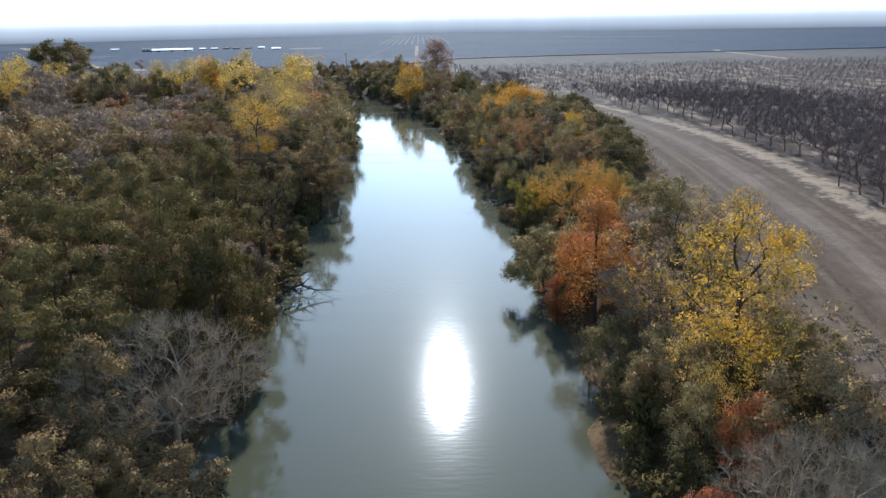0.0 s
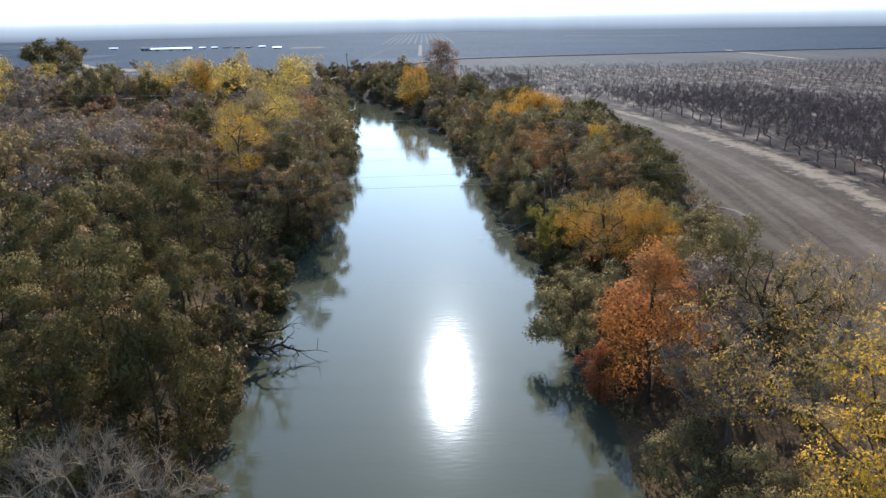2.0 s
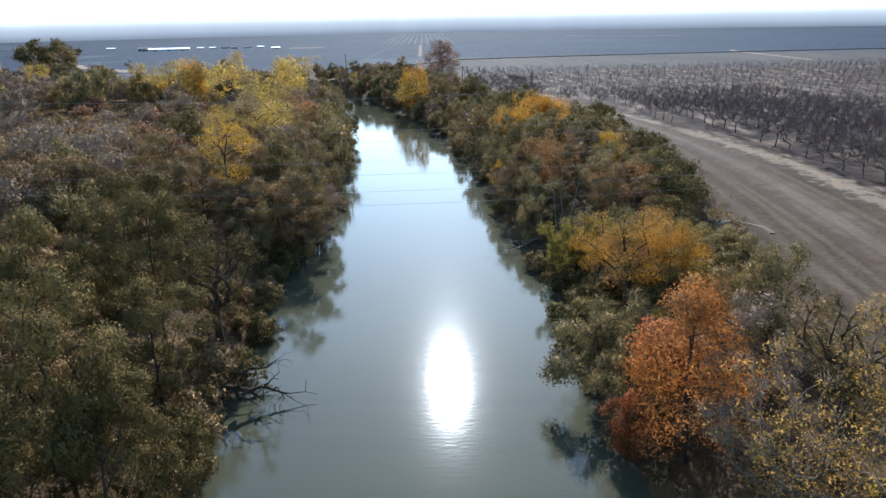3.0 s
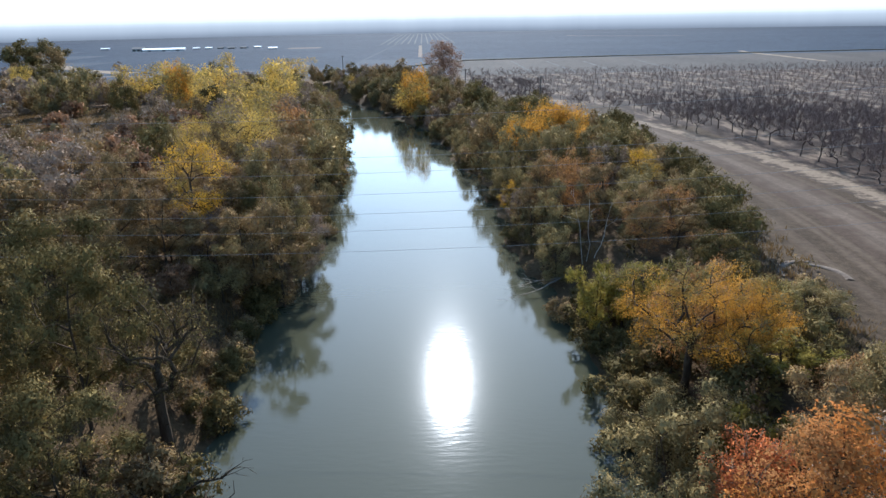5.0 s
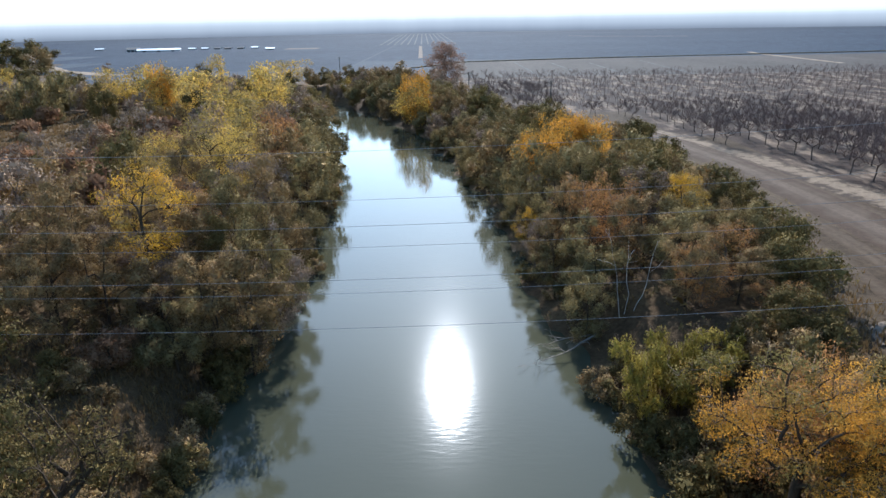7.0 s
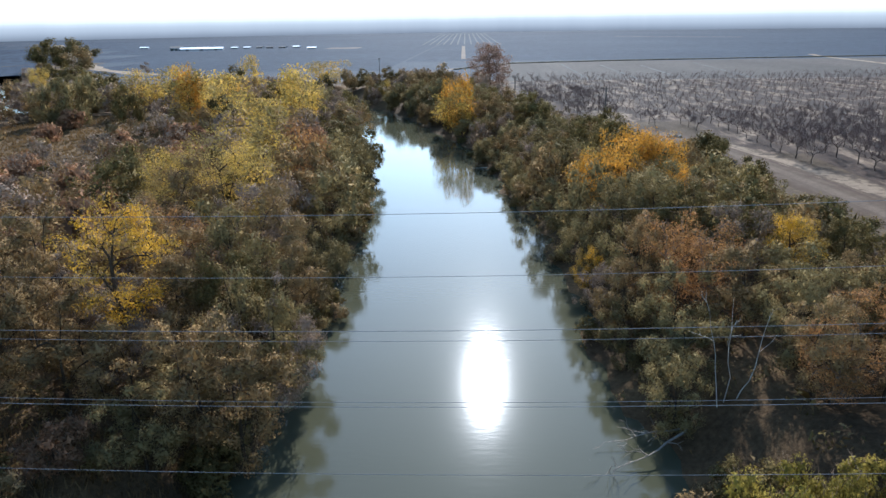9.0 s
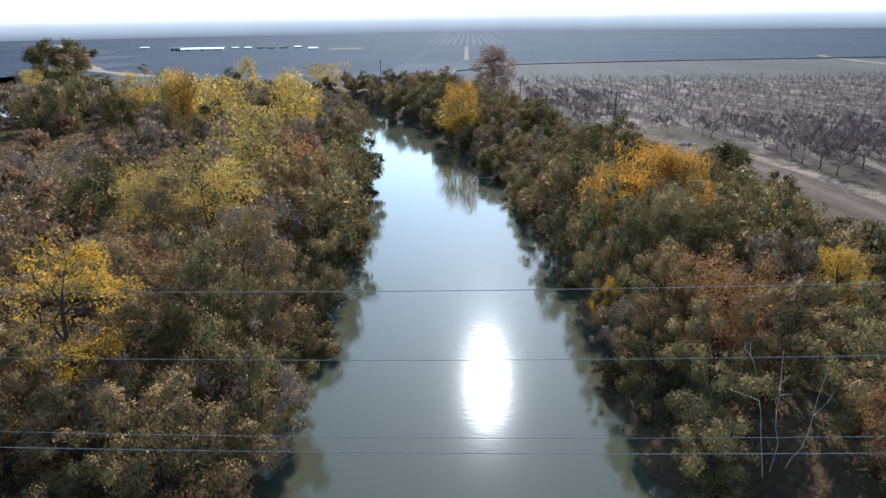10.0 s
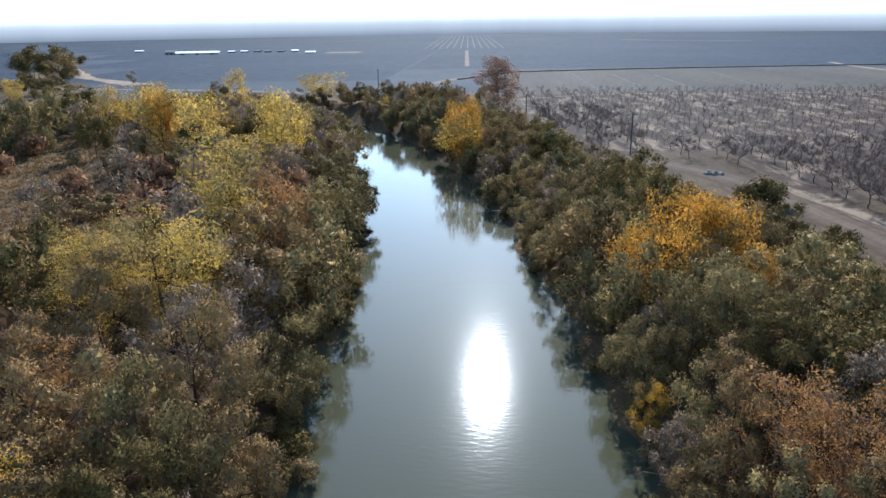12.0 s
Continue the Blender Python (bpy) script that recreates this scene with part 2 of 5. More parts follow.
# ---- the lie of the land ----
# centre line of the river: x, y, half its width
RIVER = np.array([(-3, -260, 14), (-3.6, -60, 13.4), (-3.0, 50, 14.1), (-4.2, 75, 15.0), (-4.6, 98, 16.6), (-6.3, 115, 15.2), (-6.6, 128, 13.4), (-7.2, 146, 13.4), (-9.2, 170, 13.7), (-12.2, 198, 12.3), (-20, 245, 12.0),
                  (-34, 290, 10.5), (-51, 330, 9.5), (-76, 358, 9), (-108, 352, 9), (-141, 324, 10), (-190, 332, 10), (-250, 410, 11), (-318, 525, 13), (-362, 612, 16), (-472, 772, 20), (-640, 1010, 30), (-900, 1300, 40)], float)


def smooth01(v):
    v = np.clip(v, 0, 1)
    return v * v * (3 - 2 * v)


def bank(x, y):
    """Distance from the water's edge (negative in the river), and +1 east of the river, -1 west of it."""
    x, y = np.asarray(x, float), np.asarray(y, float)
    best, side = np.full(x.shape, 1e9), np.ones(x.shape)
    for (ax, ay, ah), (bx, by, bh) in zip(RIVER[:-1], RIVER[1:]):
        dx, dy = bx - ax, by - ay
        t = np.clip(((x - ax) * dx + (y - ay) * dy) / (dx * dx + dy * dy), 0, 1)
        d = np.hypot(x - ax - t * dx, y - ay - t * dy) - (ah + t * (bh - ah))
        near = d < best
        best = np.where(near, d, best)
        side = np.where(near, np.where((x - ax) * dy - (y - ay) * dx > 0, 1.0, -1.0), side)
    wob = 0.9 * np.sin(x * 0.31 + y * 0.23) + 0.7 * np.sin(y * 0.47 - x * 0.11) + 0.4 * np.sin(y * 1.1 + x * 0.6)
    return best + wob * np.clip(best / 6 + 1, 0.3, 1), side


def height(x, y):
    x, y = np.asarray(x, float), np.asarray(y, float)
    d, side = bank(x, y)
    top = np.where(side > 0, 5.0, 3.4 + 1.6 * smooth01((d - 60) / 200))
    bumps = 0.25 * np.sin(x * 0.13 + 1.7) * np.sin(y * 0.11) + 0.15 * np.sin(x * 0.37 + y * 0.29)
    z = np.where(d < 0, np.maximum(-2.5, d * 0.55), top * smooth01(d / np.where(side > 0, 13, 10)) + bumps * smooth01((d - 4) / 10) * np.where(side > 0, 1 - smooth01((d - 22) / 14), 1 - smooth01((d - 120) / 60)))
    return np.where(d > 150, 5.0 + (z - 5.0) * np.clip(1 - (d - 150) / 200, 0, 1), z)


def ground_z(x, y):
    return float(height(np.array([x]), np.array([y]))[0])


def meadow(x, y, grow=0.0):
    """The dry meadow inside the bend, a slanting oval."""
    u, v = -0.52 * (x + 107) + 0.85 * (y - 245), 0.85 * (x + 107) + 0.52 * (y - 245)
    return np.hypot(u / (54 + grow), v / (20 + grow)) < 1


def axis(parts):
    out = []
    for a, b, step in parts:
        out += list(np.arange(a, b, step))
    return np.array(out + [parts[-1][1]])


def build_ground():
    xs = axis([(-4600, -1000, 300), (-1000, -360, 32), (-360, -140, 8), (-140, -45, 3), (-45, 60, 1.5), (60, 140, 5), (140, 400, 20), (400, 1000, 60), (1000, 4600, 300)])
    ys = axis([(-900, -100, 100), (-100, -20, 8), (-20, 30, 3), (30, 300, 2.0), (300, 420, 4), (420, 620, 10), (620, 1300, 30), (1300, 2200, 90), (2200, 4600, 300)])
    X, Y = np.meshgrid(xs, ys)
    Z = height(X, Y)
    verts = np.stack([X.ravel(), Y.ravel(), Z.ravel()], 1).tolist()
    nx, ny = len(xs), len(ys)
    i = (np.arange(ny - 1)[:, None] * nx + np.arange(nx - 1)[None, :]).ravel()
    faces = np.stack([i, i + 1, i + nx + 1, i + nx], 1).tolist()
    ob = new("ground", mesh_of("ground", verts, faces, M_HAZED_GROUND, True))
    ob.data.materials.append(M_LITTER)
    ob.data.materials.append(M_MEADOW)
    ob.data.materials.append(M_DIRT)
    cx = (X[:-1, :-1] + X[1:, 1:]).ravel() / 2
    cy = (Y[:-1, :-1] + Y[1:, 1:]).ravel() / 2
    d, side = bank(cx, cy)
    idx = np.zeros(len(cx), int)
    idx[(d < 30) & (side > 0) & (cy < 340)] = 1
    idx[(cx < -10) & (cx > -430) & (cy < 640) & (d < np.where((cy > 400) & (cx > -190), 26, np.where(cx < -150, 45, 110))) & ((side < 0) | (cy > 330))] = 1
    idx[meadow(cx, cy, 4) & (side < 0)] = 2
    idx[(side > 0) & (cx > 22 + 8 * np.sin(cy * 0.05)) & (cx < 95) & (cy > -120) & (cy < 262) & (d > 20)] = 3
    idx[(side > 0) & (cx > -12) & (cx < 70) & (cy >= 250) & (cy < 400) & (d > 24)] = 3
    ob.data.polygons.foreach_set("material_index", idx.tolist())
    return tagged(ob, "brown valley floor with leaf litter under the trees", "ground", kind="structure")


def strip(name, line, half, lift, mat, ragged=0.0, step=2.0, seed=1):
    """A band that lies on the ground along a line; its mesh carries how far across it each point lies."""
    pts = np.array(line, float)
    seg = np.hypot(*np.diff(pts, axis=0).T)
    s = np.concatenate([[0], np.cumsum(seg)])
    t = np.arange(0, s[-1] + step, step)
    t[-1] = s[-1]
    px, py = np.interp(t, s, pts[:, 0]), np.interp(t, s, pts[:, 1])
    n = max(3, int(24 / step)) | 1
    if len(px) > 2 * n:
        m = n // 2
        px[m:-m], py[m:-m] = np.convolve(px, np.ones(n) / n, "valid"), np.convolve(py, np.ones(n) / n, "valid")
    tx, ty = np.gradient(px), np.gradient(py)
    ln = np.hypot(tx, ty)
    nx, ny = ty / ln, -tx / ln
    cols = np.linspace(-1, 1, 9)
    wide = half + ragged * (np.sin(t * 0.21 + seed) + 0.6 * np.sin(t * 0.53 + 2 * seed) + 0.4 * np.sin(t * 1.3 + 3 * seed)) * 0.6
    off = cols[None, :] * wide[:, None]
    X, Y = px[:, None] + nx[:, None] * off, py[:, None] + ny[:, None] * off
    Z = height(X, Y) + lift * (1 - 0.8 * np.abs(cols[None, :]) ** 4)
    k = len(cols)
    faces = [(i * k + c, i * k + c + 1, (i + 1) * k + c + 1, (i + 1) * k + c) for i in range(len(px) - 1) for c in range(k - 1)]
    me = mesh_of(name, np.stack([X.ravel(), Y.ravel(), Z.ravel()], 1).tolist(), faces, mat, True)
    across = me.attributes.new("across", "FLOAT", "POINT")
    across.data.foreach_set("value", np.tile(cols, len(px)).astype(np.float32))
    return new(name, me)


def sheet(name, x0, x1, y0, y1, lift, mat, step=20.0, slant=0.0):
    """A flat piece of land laid on the ground, its sides leaning by slant."""
    nx, ny = max(2, int((x1 - x0) / step)), max(2, int((y1 - y0) / step))
    X, Y = np.meshgrid(np.linspace(x0, x1, nx), np.linspace(y0, y1, ny))
    X = X + slant * (Y - y0)
    Z = height(X, Y) + lift
    i = (np.arange(ny - 1)[:, None] * nx + np.arange(nx - 1)[None, :]).ravel()
    return new(name, mesh_of(name, np.stack([X.ravel(), Y.ravel(), Z.ravel()], 1).tolist(), np.stack([i, i + 1, i + nx + 1, i + nx], 1).tolist(), mat, True))


build_ground()


def build_water():
    pts = RIVER
    verts, faces = [], []
    dense = []
    for a, b in zip(pts[:-1], pts[1:]):
        m = max(2, int(np.hypot(*(b - a)[:2]) / 8))
        dense += [a + (b - a) * k / m for k in range(m)]
    dense = np.array(dense + [pts[-1]])
    tx, ty = np.gradient(dense[:, 0]), np.gradient(dense[:, 1])
    ln = np.hypot(tx, ty)
    for i, (x, y, h) in enumerate(dense):
        w = h + 3.5
        verts += [(x - ty[i] / ln[i] * w, y + tx[i] / ln[i] * w, 0), (x + ty[i] / ln[i] * w, y - tx[i] / ln[i] * w, 0)]
    faces = [(2 * i, 2 * i + 1, 2 * i + 3, 2 * i + 2) for i in range(len(dense) - 1)]
    tagged(new("water", mesh_of("water", verts, faces, M_WATER)), "calm grey-green river with faint ripples and sun glint", "river", kind="structure")


build_water()
ROAD_LINE = [(20, -120), (30, 0), (39, 45), (45.4, 80), (48, 105), (50, 130), (50.6, 155), (48.5, 186), (46, 204), (42, 225), (35, 245), (22, 255), (8, 264), (1, 288), (-2, 330), (-6, 372)]
tagged(strip("road", ROAD_LINE, 4.2, 0.05, M_TRACK, 0.4, 1.5), "packed pale dirt farm road with worn edges", "dirt road", kind="structure")
for off, wide in ((-9.5, 1.0), (-7.2, 0.8), (-5.6, 0.7), (4.2, 0.8)):
    tagged(strip("wheel_track", [(x + off * (1 + 0.1 * math.sin(y * 0.04 + off)), y) for x, y in ROAD_LINE[:10]], wide, 0.03, M_FAINT, 0.25, 1.5, 3 + abs(off)), "faint wheel track pressed into bare dirt", "wheel track", "wheel tracks beside the road", "structure")
VERGE = [(40, -60), (49, 30), (53, 75), (57.6, 112), (59.4, 140), (57, 168), (51, 200), (44, 226)]
tagged(strip("verge", [(x + 1.2, y) for x, y in VERGE], 3.6, 0.03, M_VERGE, 0.9, 1.5, 5), "strip of pale dry soil beside the orchard", "bare soil", kind="structure")
tagged(sheet("orchard_floor", 58, 420, -60, 215, 0.02, M_ORCHARD_FLOOR, 12), "bare pale orchard floor between rows", "orchard floor", kind="structure")
tagged(sheet("orchard_floor", 48, 440, 215, 262, 0.024, M_ORCHARD_FLOOR, 12), "bare pale orchard floor between rows", "orchard floor", kind="structure")
tagged(sheet("orchard_floor", 9, 480, 262, 396, 0.02, M_ORCHARD_FLOOR, 12, -0.03), "bare pale orchard floor between rows", "orchard floor", kind="structure")
tagged(sheet("fallow_field", 2, 560, 398, 548, 0.02, M_FALLOW, 20), "brown fallow field with faint wheel marks", "field", kind="structure")
tagged(sheet("far_orchard", -60, 1300, 566, 1720, 0.02, M_HAZED_ORCHARD, 60), "dark bluish dormant orchard on the plain", "orchard", kind="structure")
tagged(sheet("far_orchard", -1600, -62, 478, 1720, 0.02, M_HAZED_ORCHARD, 60), "dark bluish dormant orchard on the plain", "orchard", kind="structure")
FAR_ROAD = [(-330, 470), (-200, 440), (-120, 425), (-70, 404), (-50, 424), (-38, 446), (-24, 486), (8, 537), (74, 554), (145, 565), (213, 568), (420, 584)]
tagged(strip("road", FAR_ROAD, 2.5, 0.05, M_ROAD, 0.3), "pale farm road along the field's far edge", "dirt road", kind="structure")


# ---- trees ----
def tubes(nodes, parent, radius, sides):
    """Tapered tubes from each node to its parent."""
    verts, faces = [], []
    for i, j in enumerate(parent):
        if j < 0:
            continue
        a, b = nodes[j], nodes[i]
        d = b - a
        ln = np.linalg.norm(d)
        if ln < 1e-4:
            continue
        d = d / ln
        u = np.cross(d, (0.31, 0.77, 0.55))
        u /= np.linalg.norm(u)
        w = np.cross(d, u)
        r0, r1 = min(radius[j], radius[i] * 1.35), radius[i]
        n = sides if radius[i] > 0.06 else 3
        k = len(verts)
        for c, r in ((a, r0), (b, r1)):
            for s in range(n):
                t = 2 * math.pi * s / n
                verts.append(tuple(c + r * (math.cos(t) * u + math.sin(t) * w)))
        faces += [(k + s, k + (s + 1) % n, k + n + (s + 1) % n, k + n + s) for s in range(n)]
    return verts, faces


def spine(rng, verts, faces, a, v, r):
    """One thin tapering twig."""
    u = np.cross(v, rng.normal(size=3))
    u *= r / (np.linalg.norm(u) + 1e-9)
    w = np.cross(v, u)
    w *= r / (np.linalg.norm(w) + 1e-9)
    k = len(verts)
    verts += [tuple(a + u), tuple(a - 0.5 * u + 0.87 * w), tuple(a - 0.5 * u - 0.87 * w), tuple(a + v)]
    faces += [(k, k + 1, k + 3), (k + 1, k + 2, k + 3), (k + 2, k, k + 3)]


def leaves(rng, centres, radii, count, size, flat=0.75, droop=0.0, inner=0.12, crown=True):
    """Many small leaf sprays in clumps, with a few broad ones deep inside."""
    w = np.array(radii) ** 2
    pick = rng.choice(len(centres), count, p=w / w.sum())
    v = rng.normal(size=(count, 3))
    v /= np.linalg.norm(v, axis=1)[:, None]
    rad = rng.uniform(0.12, 1, count) ** 0.34
    deep = np.arange(count) < count * inner
    rad[deep] *= 0.55
    pos = np.array(centres)[pick] + v * (rad * np.array(radii)[pick])[:, None] * np.array((1, 1, flat))
    pos[:, 2] -= droop * rng.uniform(0, 1, count) ** 2
    n = v * 0.7 + rng.normal(size=(count, 3)) * 0.55 + np.array((0, 0, 0.35))
    n /= np.linalg.norm(n, axis=1)[:, None]
    a = np.cross(n, rng.normal(size=(count, 3)))
    a /= np.linalg.norm(a, axis=1)[:, None]
    b = np.cross(n, a)
    s = (size * rng.uniform(0.55, 1.35, count) * np.where(deep, 2.5, 1.0))[:, None]
    # each spray faces out of its clump, and is shaded a little towards the clump's own roundness
    side = np.where((n * (v + np.array((0, 0, 0.3)))).sum(1) < 0, -1.0, 1.0)[:, None]
    n, b = n * side, b * side
    q = np.stack([pos - a * s * 0.55 - b * s * 0.15, pos + a * s * 0.7 - b * s * 0.1, pos - a * s * 0.1 + b * s * 0.42], 1).reshape(-1, 3)
    mid = np.mean(np.array(centres), axis=0)
    out = pos - mid - np.array((0, 0, -0.8))
    out /= np.linalg.norm(out, axis=1)[:, None] + 1e-6
    soft = n * 0.3 + v * 0.85 + (out * 0.45 if crown else 0)
    soft /= np.linalg.norm(soft, axis=1)[:, None]
    return q, np.arange(count * 3).reshape(-1, 3), soft.repeat(3, 0)


def round_off(me, first, normals):
    """Shade the leaves of a clump together: their vertices, from the given one on, face out of the clump."""
    co = np.zeros((len(me.vertices), 3))
    if first:
        flat = np.zeros(len(me.vertices) * 3)
        me.vertex_normals.foreach_get("vector", flat)
        co[:] = flat.reshape(-1, 3)
    co[first:first + len(normals)] = normals
    me.polygons.foreach_set("use_smooth", [True] * len(me.polygons))
    me.normals_split_custom_set_from_vertices(co.tolist())


def crown_points(rng, shape, base, top, spread, count):
    out = []
    ph = rng.uniform(0, 6.28, 4)
    while len(out) < count:
        u = rng.uniform(-1, 1, 3)
        r = np.linalg.norm(u)
        if r > 1 or r < 0.35 or rng.uniform() > r ** 1.5 + 0.1:
            continue
        ang = math.atan2(u[1], u[0])
        lump = 1 + 0.18 * math.sin(2 * ang + ph[0]) + 0.14 * math.sin(3 * ang + ph[1] + 2 * u[2])
        h = (u[2] + 1) / 2
        if shape == "cone":
            w = 1.15 * (1 - h) ** 0.75 + 0.12
        elif shape == "vase":
            w = 0.45 + 0.75 * h
        elif shape == "shrub":
            w = 1.05 - 0.35 * h
        else:
            w = 1.0
        k = np.hypot(u[0], u[1]) or 1e-3
        lim = 1.0 if shape == "dome" else w * math.sqrt(max(0.05, 1 - (0.8 * u[2]) ** 2)) / max(0.2, math.sqrt(max(0.05, 1 - u[2] ** 2)))
        out.append(np.array((u[0] * lim * spread * lump, u[1] * lim * spread * lump, base + (top - base) * (h * 0.96 + 0.04 * math.sin(ang * 2 + ph[2])))))
    return out


def tree_meshes(name, seed, tall, base, spread, clumps, shape, leaf_count, leaf_size, clump, bark, leaf, trunk_r=None, twigs=0, twig_len=1.0, fork=0.45, droop=0.0, twig_r=0.02, twig_mat=None, inner=0.12, twist=0.11, steps=(0.35, 0.7, 1.0), sides=6, fan=0.55):
    rng = np.random.default_rng(seed)
    tips = crown_points(rng, shape, base, tall - clump * 0.5, spread - clump * 0.4, clumps)
    lean = rng.normal(0, 0.05, 2)
    nodes, parent, far = [np.zeros(3)], [-1], [0.0]
    stem = base + (tall - base) * fork
    for k in range(1, 6):
        z = stem * k / 5
        nodes.append(np.array((lean[0] * z + rng.normal(0, 0.05), lean[1] * z + rng.normal(0, 0.05), z)))
        parent.append(len(nodes) - 2)
        far.append(z)
    nodes[0][2] = -0.6
    ends = []
    for c in sorted(tips, key=lambda p: np.hypot(p[0], p[1]) + 0.5 * abs(p[2] - stem)):
        best, bj = 1e9, 1
        for j in range(2, len(nodes)):
            q = nodes[j]
            d = c - q
            cost = math.sqrt(d[0] ** 2 + d[1] ** 2 + d[2] ** 2) + 0.25 * far[j] + (1.5 * (q[2] - c[2]) if q[2] > c[2] else 0)
            if cost < best:
                best, bj = cost, j
        a, m = nodes[bj], bj
        ln = np.linalg.norm(c - a)
        side = rng.normal(0, twist * ln, 3)
        for t in steps:
            p = a + (c - a) * t + side * math.sin(math.pi * t) + np.array((0, 0, 0.12 * ln * math.sin(math.pi * t)))
            nodes.append(p)
            parent.append(m)
            far.append(far[m] + ln / 3)
            m = len(nodes) - 1
        ends.append(m)
    area = np.zeros(len(nodes))
    tip_r = 0.022
    for e in ends:
        j = e
        while j >= 0:
            area[j] += tip_r ** 2
            j = parent[j]
    radius = np.sqrt(area) * 1.0
    radius[:2] *= 1.15
    if trunk_r:
        radius *= trunk_r / radius[1]
        radius = np.maximum(radius, 0.018)
    verts, faces = tubes(nodes, parent, radius, sides)
    wood = mesh_of(name + "_trunk", verts, faces, bark, True)
    if twigs:
        tv, tf = [], []
        for e in ends:
            c = nodes[e]
            out = c - np.array((0, 0, stem * 0.8))
            out /= np.linalg.norm(out) + 1e-6
            for _ in range(twigs):
                v = out * 0.9 + rng.normal(0, fan, 3) + np.array((0, 0, 0.25))
                v *= twig_len * rng.uniform(0.5, 1.2) / np.linalg.norm(v)
                spine(rng, tv, tf, c - v * 0.05, v, twig_r)
                for at in (0.3, 0.55):
                    spine(rng, tv, tf, c + v * at, v * (0.9 - at) + rng.normal(0, 0.44 * fan, 3) * twig_len, twig_r * 0.7)
        if leaf_count:
            q, f, soft = leaves(rng, [nodes[e] for e in ends], [clump * rng.uniform(0.6, 1.35) for _ in ends], leaf_count, leaf_size, 0.75, droop, inner)
            k = len(tv)
            me = mesh_of(name + "_crown", tv + q.tolist(), tf + (f + k).tolist(), twig_mat or M_TWIG)
            me.materials.append(leaf)
            me.polygons.foreach_set("material_index", [0] * len(tf) + [1] * len(f))
            round_off(me, k, soft)
        else:
            me = mesh_of(name + "_crown", tv, tf, twig_mat or M_TWIG)
    else:
        q, f, soft = leaves(rng, [nodes[e] for e in ends], [clump * rng.uniform(0.6, 1.35) for _ in ends], leaf_count, leaf_size, 0.75, droop, inner)
        me = mesh_of(name + "_crown", q.tolist(), f.tolist(), leaf)
        round_off(me, 0, soft)
    return wood, me


